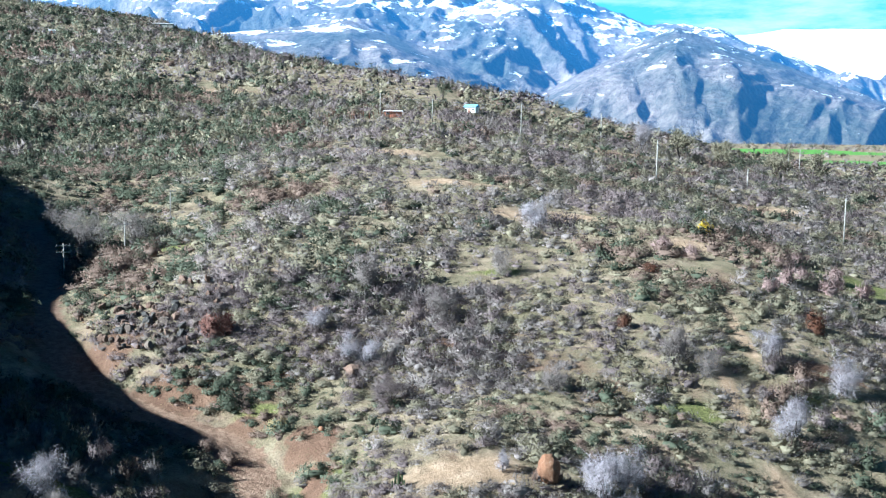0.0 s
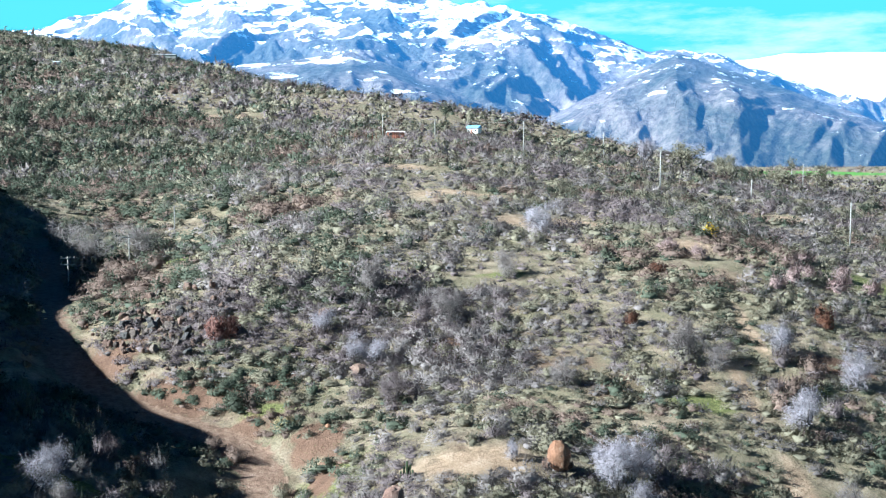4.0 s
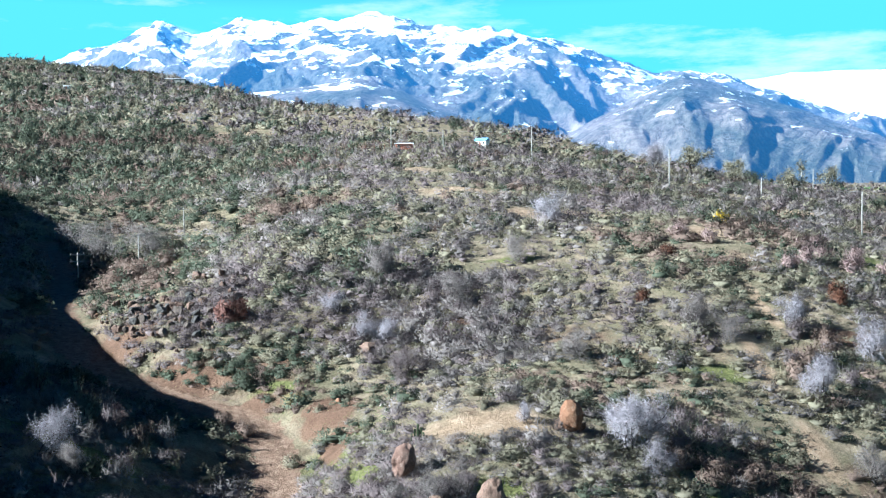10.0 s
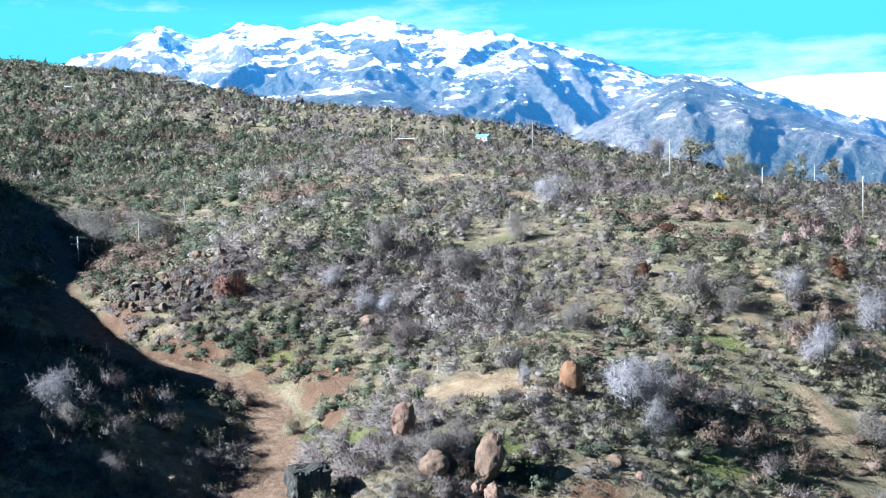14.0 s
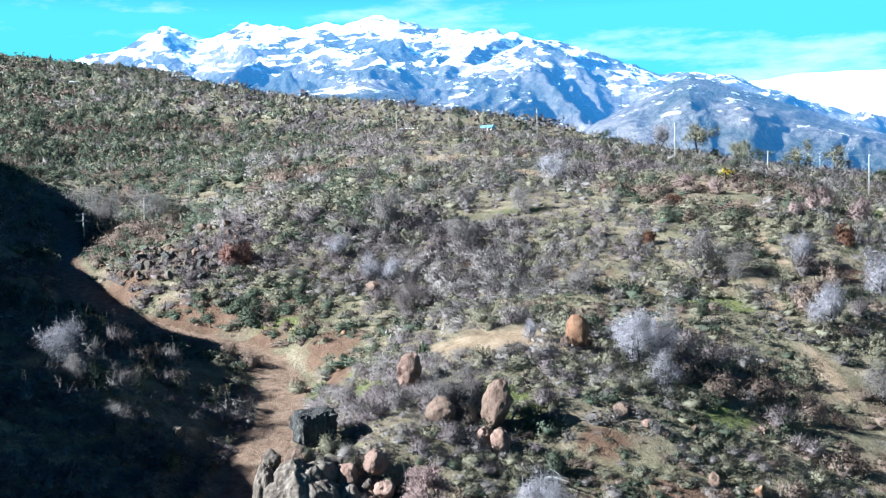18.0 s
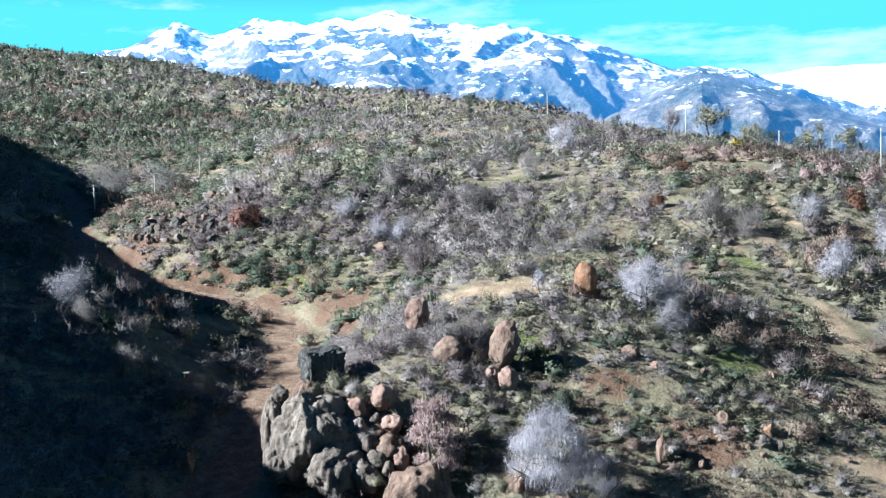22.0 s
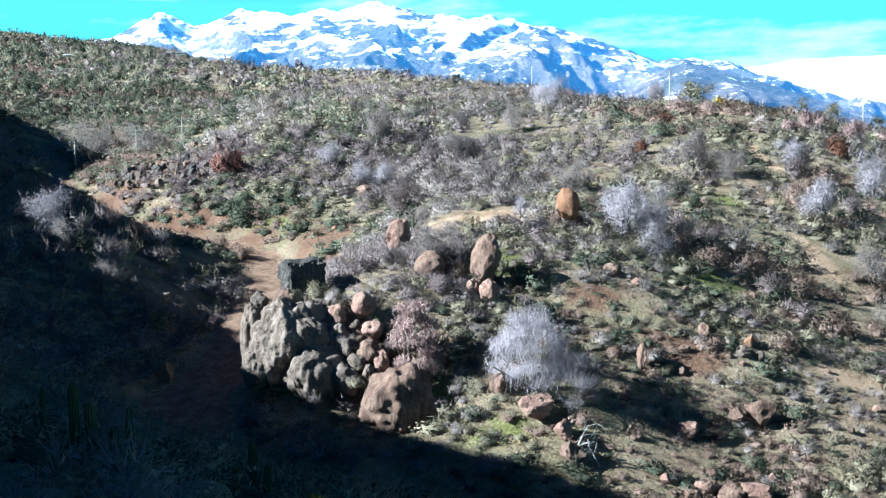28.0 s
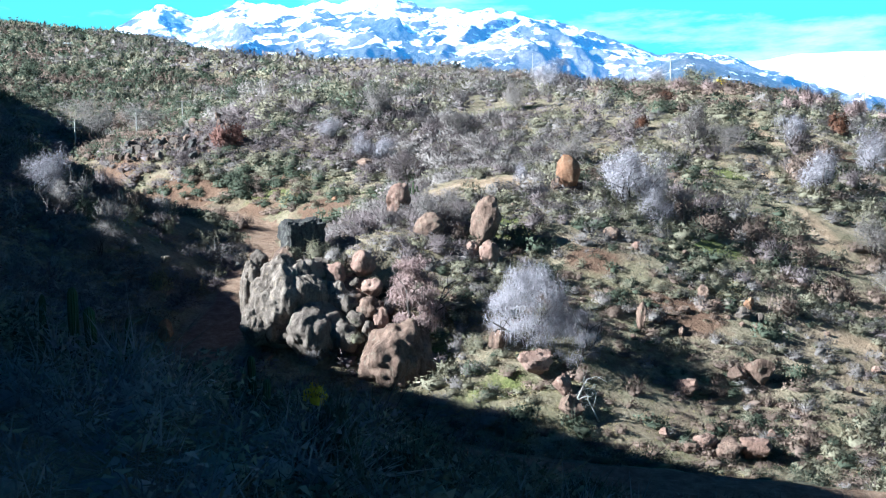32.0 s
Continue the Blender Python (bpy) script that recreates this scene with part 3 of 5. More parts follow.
def mound(seed, rings, sides, size=0.9):
    """The closed mass of a bush: a lumpy dome of triangles with soft normals."""
    mid, rad = lobes_of(seed)
    r = np.random.default_rng(seed + 7)
    v = np.linspace(1.0, -0.12, rings)[:, None] + 0 * np.arange(sides)
    a = (np.arange(sides) + 0.5 * (np.arange(rings)[:, None] % 2)) * 2 * np.pi / sides
    flat = np.sqrt(np.clip(1 - v * v, 0, 1))
    way = np.stack([flat * np.cos(a), flat * np.sin(a), v], -1)
    b = way @ mid.T
    under = b * b - (mid**2).sum(1) + rad**2
    reach = np.where(under > 0, b + np.sqrt(np.maximum(under, 0)), 0).max(-1)
    reach = np.maximum(reach, 0.42) * r.uniform(0.85, 1.1, reach.shape) * size
    reach[0] = reach[0].mean()
    p = way * reach[..., None]
    p[..., 2] = np.maximum(p[..., 2], -0.08)
    n = np.arange(rings * sides).reshape(rings, sides)
    on = np.roll(n, -1, 1)
    faces = np.concatenate([np.stack([n[:-1], n[1:], on[1:]], -1).reshape(-1, 3), np.stack([n[:-1], on[1:], on[:-1]], -1).reshape(-1, 3)[sides:]])
    p = p.reshape(-1, 3)
    normal = np.zeros_like(p)
    face = np.cross(p[faces[:, 1]] - p[faces[:, 0]], p[faces[:, 2]] - p[faces[:, 0]])
    for k in range(3):
        np.add.at(normal, faces[:, k], face)
    normal[:sides] = (0, 0, 1)
    normal /= np.linalg.norm(normal, axis=1)[:, None] + 1e-9
    return p[faces], normal[faces], np.zeros(len(faces))


def clump_form(seed, kind, n, leaf):
    """The loose outside of a bush of unit radius and height: leaves on its lobes, or a fan of thin twigs."""
    r = np.random.default_rng(seed + 3)
    mid, rad = lobes_of(seed)
    which = r.choice(len(mid), n, p=rad**2 / (rad**2).sum())
    way = r.normal(0, 1, (n, 3))
    way[:, 2] += 0.25
    way /= np.linalg.norm(way, axis=1)[:, None]
    if kind == "twigs":
        root = mid[which] + way * (rad[which] * r.uniform(0.3, 0.9, n))[:, None]
        tip = root + (way + r.normal(0, 0.45, (n, 3)) + (0, 0, 0.45)) * (rad[which] * r.uniform(0.3, 0.85, n))[:, None]
        side = np.cross(tip - root, r.normal(0, 1, (n, 3)))
        side *= (leaf * r.uniform(0.35, 0.9, n) / (np.linalg.norm(side, axis=1) + 1e-6))[:, None]
        v = np.stack([root - side * 0.6, root + side * 0.6, tip], 1)
    else:
        at = mid[which] + way * (rad[which] * r.uniform(0.45, 1.14, n))[:, None]
        at[:, 2] = np.abs(at[:, 2])
        a = r.normal(0, 1, (n, 3))
        a /= np.linalg.norm(a, axis=1)[:, None] + 1e-6
        b = np.cross(way + r.normal(0, 0.8, (n, 3)), a)
        b /= np.linalg.norm(b, axis=1)[:, None] + 1e-6
        l = (leaf * r.uniform(0.6, 1.4, n))[:, None]
        v = np.stack([at - a * l * 0.5, at + a * l * 0.5 - b * l * 0.2, at + b * l * 1.5], 1)
    v[..., 2] = np.maximum(v[..., 2], -0.05)
    return (*facing_out(v, np.array((0, 0, 0.05)), r, 0.08, 0.12), r.uniform(-0.5, 0.5, n))


def facing_out(v, centre, r, loose=0.13, lift=0.25):
    """Turns loose leaves outwards and up, so that a bush takes the light as one soft mass; gives the leaves and their normals."""
    out = v - centre
    out = out / (np.linalg.norm(out, axis=2, keepdims=True) + 1e-6) * 0.6 + r.normal(0, loose, (len(v), 1, 3)) + np.array((0, 0, lift))
    out /= np.linalg.norm(out, axis=2, keepdims=True) + 1e-6
    face = np.cross(v[:, 1] - v[:, 0], v[:, 2] - v[:, 0])
    turn = (face * out.mean(1)).sum(1) < 0
    v[turn] = v[turn][:, ::-1]
    out[turn] = out[turn][:, ::-1]
    return v, out


def together(*forms):
    return tuple(np.concatenate([f[k] for f in forms]) for k in range(3))


def scatter(name, label, category, material, forms, spots, sink=0.08):
    """Many bushes in one object: spots are rows of x, y, radius, height."""
    spots = np.asarray(spots, float)
    if not len(spots):
        return None
    r = np.random.default_rng(len(spots))
    z, which, turn = land(spots[:, 0], spots[:, 1], False), r.integers(0, len(forms), len(spots)), r.normal(0, 0.35, len(spots)) + np.pi * r.integers(0, 2, len(spots))
    out, slots, shift = [], [], []
    for n, (form, normal, own) in enumerate(forms):
        some = np.flatnonzero(which == n)
        if not len(some):
            continue
        c, s = np.cos(turn[some])[:, None, None], np.sin(turn[some])[:, None, None]
        rad, tall, long = spots[some, 2][:, None, None], spots[some, 3][:, None, None], r.uniform(0.95, 1.5, len(some))[:, None, None]
        slots.append(np.stack([normal[None, ..., 0] * c - normal[None, ..., 1] * s, normal[None, ..., 0] * s + normal[None, ..., 1] * c, normal[None, ..., 2] + 0 * c], -1).reshape(-1, 3))
        shift.append((r.uniform(-0.45, 0.45, (len(some), 1, 1)) + 0.4 * own[None, :, None] + np.zeros((1, 1, 3))).ravel())
        f = form[None] * np.concatenate([long, 1 / long, np.ones_like(long)], -1)[:, :, None, :].reshape(-1, 1, 1, 3)
        out.append(np.stack([(f[..., 0] * c - f[..., 1] * s) * rad + spots[some, 0][:, None, None], (f[..., 0] * s + f[..., 1] * c) * rad + spots[some, 1][:, None, None],
                             f[..., 2] * tall + z[some][:, None, None] - sink], -1).reshape(-1, 3))
    verts = np.concatenate(out)
    me = bpy.data.meshes.new(name)
    fill_mesh(me, verts, np.arange(len(verts)).reshape(-1, 3), False, np.concatenate(slots), np.concatenate(shift))
    me.materials.append(material)
    return tagged(new(name, me), label, category, kind="stuff")


def clear_of(x, y):
    """How open the ground is kept: on the road and in the bare patches nothing grows."""
    d, _, _ = near_line(x, y, road_line, 9)
    return (d > 2.7 + 1.5 * value_noise(x / 3, y / 3)) & (patches(BARE, x, y) < 0.45) & (patches(OPEN, x, y) < 0.5) & (patches(LUSH, x, y) < 0.8)


def sown(seed, n, x0, x1, y0, y1, apart):
    """Random places, none nearer to another than about apart."""
    r = np.random.default_rng(seed)
    x, y = r.uniform(x0, x1, n), r.uniform(y0, y1, n)
    cell = {}
    keep = []
    for k in range(n):
        c = (int(x[k] // apart), int(y[k] // apart))
        if c not in cell:
            cell[c] = k
            keep.append(k)
    x, y = x[keep], y[keep]
    ok = clear_of(x, y)
    return x[ok], y[ok]


SPECIES = ("grey", "olive", "brown", "green", "purple")
FORM = {}
for tier, (n, leaf, rings, sides) in {"close": (300, 0.06, 4, 8), "near": (270, 0.09, 4, 7), "low": (210, 0.102, 4, 6), "mid": (140, 0.104, 4, 6), "far": (76, 0.142, 3, 5), "wide": (44, 0.18, 3, 5)}.items():
    for colour in SPECIES:
        twigs = {"grey": 0.7, "purple": 0.65, "brown": 0.45}.get(colour, 0.2)
        FORM[tier, colour] = []
        for k in range(6):
            seed = 100 * len(colour) + 10 * k
            FORM[tier, colour].append(together(mound(seed, rings, sides, 0.45 if twigs > 0.6 else 0.55), clump_form(seed, "leaves", int(n * (1 - twigs)), leaf), clump_form(seed, "twigs", int(n * 1.2 * twigs), leaf * 0.38)))

TONE = {"grey": "bare grey", "olive": "olive-green", "brown": "brown dry", "green": "dark green", "purple": "purplish-grey leafless"}
bands = (("close", 11, 14000, -34, 34, 6, 43, 1.4, 0.8, 1.6), ("near", 1, 60000, -34, 48, 43, 76, 0.78, 0.42, 0.85), ("near", 12, 5000, -34, 48, 43, 76, 2.7, 0.9, 1.5), ("near", 15, 20000, 0, 36, 43, 61, 0.95, 0.4, 0.8), ("low", 6, 50000, -48, 62, 76, 114, 1.22, 0.65, 1.3), ("low", 13, 5000, -48, 62, 76, 114, 3.6, 1.3, 2.0),
         ("mid", 2, 40000, -115, 115, 114, 225, 2.05, 1.0, 1.95), ("mid", 14, 5000, -115, 115, 114, 225, 5.5, 1.7, 2.6), ("far", 3, 40000, -220, 220, 225, 380, 3.25, 1.4, 3.0),
         ("wide", 5, 40000, -420, 330, 380, 780, 5.8, 2.5, 4.6), ("mid", 21, 9000, -115, -22, 114, 225, 2.6, 1.2, 2.4), ("far", 22, 9000, -200, -34, 225, 380, 3.9, 1.8, 3.2), ("wide", 23, 9000, -400, -50, 380, 780, 6.6, 2.8, 4.8), ("low", 24, 2500, -36, -15, 91, 112, 1.9, 0.8, 1.5), ("low", 25, 3000, -27, 8, 87.5, 113, 1.5, 0.75, 1.5), ("wide", 4, 3000, -600, 1500, 650, 2300, 26.0, 4.0, 9.0))
for tier, seed, n, x0, x1, y0, y1, apart, small, large in bands:
    x, y = sown(seed, n, x0, x1, y0, y1, apart)
    r = np.random.default_rng(seed + 50)
    keep = np.abs(x) < 0.485 * y + (10 if y1 < 230 else 4)
    for fx0, fx1, fy0, fy1 in FIELDS:
        keep &= ~((x > fx0) & (x < fx1) & (y > fy0) & (y < fy1))
    rows = fractal(x * 0.38, y + 1.5 * fractal(x, y, 9, 2), 2.2 + y / 50, 2) + 0.6 * fractal(x, y, 8, 2)      # bushes stand in level rows along the slope
    keep &= (rows if seed < 10 else 0.6) + r.uniform(-0.3, 0.4, len(x)) > -0.26
    if seed in (21, 22, 23):              # the shadier hill is more densely grown
        keep &= x < -0.17 * y - 6 + 0.3 * y * fractal(x, y, 70, 3) + r.normal(0, 0.035, len(x)) * y
    keep &= ~((y < 34) & (np.hypot(x, y) < 9))
    x, y = x[keep], y[keep]
    if seed == 1:                    # those nearest to the path are things of their own
        own = (x > -16) & (x < 27) & (y > 46) & (y < 63.5)
        NEAREST = np.stack([x, y], 1)[own][:300]
        x, y = np.delete(x, np.flatnonzero(own)[:300]), np.delete(y, np.flatnonzero(own)[:300])
    size = r.uniform(small, large, len(x)) * (1 + 0.6 * fractal(x, y, 14, 2))
    mood = fractal(x + 40, y, 17, 2) * 1.1 + r.uniform(-0.3, 0.3, len(x))
    mood = mood + 0.12 * smooth(-0.1, 0.25, x / np.maximum(y, 1))
    order = np.digitize(mood, (-0.2, 0.06, 0.32, 0.44))
    order = np.where((x < -0.1 * y) & (y > 90) & (y < 230), np.digitize(mood, (-0.38, -0.2, -0.08, 0.16)), order)
    if tier in ("mid", "far", "wide"):
        order = np.where(x < -0.17 * y - 6 + 0.3 * y * fractal(x, y, 70, 3) + r.normal(0, 0.06, len(x)) * y, np.digitize(mood, (-0.6, -0.38, -0.12, 0.32)), order)
    if tier in ("near", "low"):
        order = np.where((x < -3) & (y > 60), np.digitize(mood, (-0.2, -0.02, 0.1, 0.34)), order)
        order = np.where((x < -8) & (y > 84), np.digitize(mood, (-0.28, -0.2, -0.06, 0.28)), order)
    shady = (y < 43) | ((x < -16) & (y < 84)) | ((x < -52) & (y < 175))
    order = np.where(shady, np.digitize(mood, (-0.5, -0.05, 0.25, 0.7)), order)
    tall = size * r.uniform(0.6, 1.2, len(x)) * np.where((y > 225) & (x < 20), 1.2, 1.0)
    for k, kind in enumerate(("purple", "grey", "olive", "green", "brown")):
        some = order == k
        scatter({"close": "bank_scrub", "near": "scrub", "low": "scrub", "mid": "hill_scrub", "far": "distant_scrub", "wide": "distant_scrub"}[tier], "low %s scrub scattered over the dry slope" % TONE[kind], "shrubs", MAT[kind], FORM[tier, kind], np.stack([x, y, size, tall], 1)[some])

# tufts of grass between the bushes
x, y = (np.concatenate(c) for c in zip(sown(9, 60000, -40, 55, 40, 112, 0.72), sown(19, 60000, -10, 36, 43, 72, 0.42)))
keep = (np.abs(x) < 0.5 * y + 10) & (fractal(x, y, 9, 2) > -0.12)
x, y = x[keep], y[keep]
r = np.random.default_rng(9)
tuft = [clump_form(300 + k, "twigs", 20, 0.12) for k in range(4)]
size = r.uniform(0.18, 0.42, len(x))
lush = fractal(x + 9, y, 11, 2) + patches(LUSH, x, y) > 0.3
for some, colour, what in ((lush, "lush", "fresh green"), (~lush, "tan", "dry tan")):
    scatter("grass", what + " grass tufts on the hillside", "grass", MAT[colour], tuft, np.stack([x, y, size, size * 0.6], 1)[some], 0.03)


# ---------------------------------------------------------------- helpers for things
def part(name, data, material, parent=None, label=""):
    """Links a bmesh or mesh as one object, under a thing or a part where one is given."""
    if isinstance(data, bmesh.types.BMesh):
        me = bpy.data.meshes.new(name)
        data.to_mesh(me)
        data.free()
        data = me
    if material and not data.materials:
        data.materials.append(material)
    ob = new(name, data)
    ob.parent = parent
    return tagged(ob, label)


def triangles(name, v, material=None):
    """A mesh of loose triangles; v may be a clump."""
    me = bpy.data.meshes.new(name)
    normals, own = None, None
    if isinstance(v, tuple):
        v, normals, *own = v
        own = np.repeat(own[0] if own else np.random.default_rng(len(v)).uniform(-0.5, 0.5, len(v)), 3) * 0.6
    v = np.asarray(v).reshape(-1, 3)
    fill_mesh(me, v, np.arange(len(v)).reshape(-1, 3), normals is None, normals, own)
    if material:
        me.materials.append(material)
    return me


def height(x, y):
    return float(land(np.array([x]), np.array([y]), False)[0])


def tube(bm, points, radii, sides=6):
    """A tapered limb along points."""
    rings = []
    for n, p in enumerate(points):
        way = (points[min(n + 1, len(points) - 1)] - points[max(n - 1, 0)]).normalized()
        a = way.orthogonal().normalized()
        b = way.cross(a)
        rings.append([bm.verts.new(p + (a * math.cos(k * 2 * math.pi / sides) + b * math.sin(k * 2 * math.pi / sides)) * radii[n]) for k in range(sides)])
    for low, high in zip(rings, rings[1:]):
        for k in range(sides):
            bm.faces.new((low[k], low[(k + 1) % sides], high[(k + 1) % sides], high[k])).smooth = True
    bm.faces.new(rings[-1])
    bm.faces.new(rings[0][::-1])


def limbs(bm, r, start, way, length, radius, depth, droop=0.0, ends=None, sides=6):
    """A branching limb; its tips are gathered in ends."""
    points, radii, p, w = [start.copy()], [radius], start.copy(), way.normalized()
    steps = 4
    for n in range(steps):
        w = (w + Vector((r.normal(0, 0.22), r.normal(0, 0.22), r.normal(0.02, 0.14) - droop * n * 0.15))).normalized()
        p = p + w * length / steps
        points.append(p.copy())
        radii.append(radius * (1 - 0.62 * (n + 1) / steps))
    tube(bm, points, radii, max(4, sides))
    if depth == 0:
        ends.append((points[-1], w))
        ends.append((points[-2], w))
        return
    for k in range(3 + (depth > 1)):
        at = r.integers(1, steps + 1)
        turn = Vector((r.normal(0, 1), r.normal(0, 1), r.uniform(-0.1, 0.7))).normalized()
        limbs(bm, r, points[at], (w * 0.6 + turn * 0.8).normalized(), length * r.uniform(0.45, 0.72), radii[at] * 0.65, depth - 1, droop, ends, sides - 1)


# ---------------------------------------------------------------- rocks
MAT["rock_grey"] = rock_material("grey_lichened_rock", (0.042, 0.032, 0.026), (0.095, 0.075, 0.063), (0.17, 0.138, 0.118), (0.15, 0.128, 0.098), 1.0)
MAT["rock_brown"] = rock_material("brown_weathered_rock", (0.05, 0.032, 0.024), (0.115, 0.074, 0.056), (0.2, 0.135, 0.103), (0.15, 0.122, 0.093), 1.2)
MAT["rock_orange"] = rock_material("orange_rock", (0.12, 0.06, 0.0348), (0.216, 0.114, 0.066), (0.312, 0.192, 0.12), (0.252, 0.18, 0.126), 1.2, streaks=0.25)
MAT["rock_pink"] = rock_material("pinkish_rock", (0.09, 0.053, 0.04), (0.185, 0.115, 0.09), (0.28, 0.19, 0.155), (0.22, 0.165, 0.135), 1.2, streaks=0.25)
MAT["rock_black"] = rock_material("dark_rock", (0.021, 0.0198, 0.0204), (0.045, 0.042, 0.0408), (0.09, 0.084, 0.078), (0.12, 0.114, 0.096), 1.2)
MAT["rock_pale"] = rock_material("pale_grey_rock", (0.054, 0.041, 0.033), (0.13, 0.104, 0.087), (0.235, 0.196, 0.168), (0.22, 0.172, 0.124), 1.3)


def rock_mesh(name, seed, detail=3, rough=0.3, square=0.0, folds=0.0):
    """A boulder of unit size, standing on its base."""
    bm = bmesh.new()
    bmesh.ops.create_icosphere(bm, subdivisions=detail, radius=1.0)
    r = np.random.default_rng(seed)
    shift = Vector(r.uniform(-50, 50, 3))
    cuts = [(Vector(r.normal(0, 1, 3)).normalized(), r.uniform(0.5, 0.8)) for _ in range(12)]
    for v in bm.verts:
        p = v.co.copy()
        if square:
            big = max(abs(p.x), abs(p.y), abs(p.z))
            p = p.lerp(p / big * 0.82, square)
        for n, d in cuts:
            over = p.dot(n) - d
            if over > 0:
                p -= n * over * 0.92
        p *= 1 + rough * (noise.fractal(v.co * 1.1 + shift, 1.0, 2.0, 3) * 0.7 + 0.35 * noise.noise(v.co * 3.5 + shift) - 0.4 * abs(noise.noise(v.co * 5.0 + shift)) - 0.28 * abs(noise.noise(v.co * 11 + shift)) + 0.12 * noise.noise(v.co * 21 + shift))
        if folds:
            p *= 1 + folds * abs(noise.noise(Vector((v.co.x * 5, v.co.y * 5, v.co.z * 1.6)) + shift)) * -1.0
        v.co = p
    for f in bm.faces:
        f.smooth = r.random() < 0.5
    me = bpy.data.meshes.new(name)
    bm.to_mesh(me)
    bm.free()
    return me


def weathered_mesh(name, seed, detail, rough=0.25, flutes=0.0, pits=0.0, flat=0.45):
    """A rock of unit size, rounded by weather: soft lumps, running flutes, hollows."""
    bm = bmesh.new()
    bmesh.ops.create_icosphere(bm, subdivisions=detail, radius=1.0)
    r = np.random.default_rng(seed)
    shift = Vector(r.uniform(-50, 50, 3))
    cuts = [(Vector(r.normal(0, 1, 3)).normalized(), r.uniform(0.72, 0.92)) for _ in range(5)]
    for v in bm.verts:
        p = v.co.copy()
        for n, d in cuts:
            p -= n * max(0.0, p.dot(n) - d) * flat
        size = 1 + rough * noise.fractal(v.co * 1.3 + shift, 1.0, 2.0, 4)
        size += flutes * noise.fractal(Vector((v.co.x * 3.2, v.co.y * 3.2, v.co.z * 0.9)) + shift, 1.0, 2.2, 4)
        size -= pits * max(0.0, noise.noise(v.co * 4.0 - shift) - 0.15) + 0.2 * pits * abs(noise.noise(v.co * 13 + shift))
        v.co = p * size
    for f in bm.faces:
        f.smooth = True
    me = bpy.data.meshes.new(name)
    bm.to_mesh(me)
    bm.free()
    return me


def block_mesh(name, seed):
    """A square rock of unit size with a flat top and chipped edges."""
    bm = bmesh.new()
    bmesh.ops.create_cube(bm, size=2.0)
    bmesh.ops.subdivide_edges(bm, edges=bm.edges[:], cuts=11, use_grid_fill=True)
    shift = Vector((seed * 7.3, seed * 3.1, 0))
    for v in bm.verts:
        p = v.co.copy()
        edge = sorted(abs(c) for c in p)[1]                   # near 1 on the edges of the block
        chip = max(0.0, edge - 0.75) * (0.35 + 0.9 * abs(noise.noise(p * 1.7 + shift)))
        v.co = p * (1 - 0.9 * chip + 0.2 * noise.fractal(p * 1.1 + shift, 1.0, 2.0, 4) - 0.1 * abs(noise.noise(p * 3.1 + shift))) * (0.95 + 0.05 * p.z)
    me = bpy.data.meshes.new(name)
    bm.to_mesh(me)
    bm.free()
    return me


ROUND = [weathered_mesh("boulder", 40 + k, 4, 0.28, 0.03, 0.08) for k in range(6)]
BROKEN = [rock_mesh("rock", 60 + k, 3, 0.34, 0.55) for k in range(8)]


def rock(name, me, material, x, y, size, turn=0.0, sink=0.3, label="", category="rock", group="", tilt=(0, 0), z=None):
    """One rock of its own, its size given as half-lengths."""
    data = me
    if not me.materials:
        me.materials.append(material)
    elif me.materials[0] != material:
        data = me.copy()
        data.materials[0] = material
    ob = new(name, data)
    ob.matrix_world = pose(x, y, (height(x, y) + size[2] * (1 - sink)) if z is None else z, tilt[0], tilt[1], turn) @ Matrix.Diagonal((*size, 1))
    return tagged(ob, label, category, group)


rock("rock_outcrop", weathered_mesh("rock_outcrop", 9, 5, 0.3, 0.06, 0.1), MAT["rock_brown"], -6.4, 54.3, (3.2, 1.9, 2.6), 10, 0, "broad dark rock mass under the boulder pile", z=5.3)
# the tall outcrop beside the bend of the road
rock("rock_outcrop", weathered_mesh("rock_outcrop", 5, 6, 0.2, 0.13, 0.06), MAT["rock_pale"], -8.65, 53.1, (2.25, 1.7, 2.5), 20, 0, "tall pale grey fluted rock outcrop beside the dirt road", z=6.6)
rock("rock_outcrop", weathered_mesh("rock_outcrop", 6, 5, 0.22, 0.1, 0.3), MAT["rock_pale"], -10.65, 53.5, (0.85, 1.1, 2.25), -15, 0, "pale sunlit rock buttress pitted with hollows beside the road", z=6.7)
rock("rock_outcrop", weathered_mesh("rock_outcrop", 7, 5, 0.26, 0.08, 0.12), MAT["rock_grey"], -6.9, 52.3, (2.1, 1.35, 1.6), 60, 0, "grey weathered rock shoulder below the boulders", z=5.0)
rock("rock_outcrop", weathered_mesh("rock_outcrop", 8, 5, 0.24, 0.1, 0.1), MAT["rock_pale"], -10.3, 52.3, (0.95, 0.85, 1.1), 40, 0, "low pale rock foot of the outcrop", z=5.5)
rock("dark_rock", block_mesh("dark_rock", 3), MAT["rock_black"], -8.5, 57.5, (1.3, 1.0, 1.05), 28, 0, "square flat-topped dark rock standing at the road bend", z=9.95)
GREYS = "round grey boulders piled above the road"
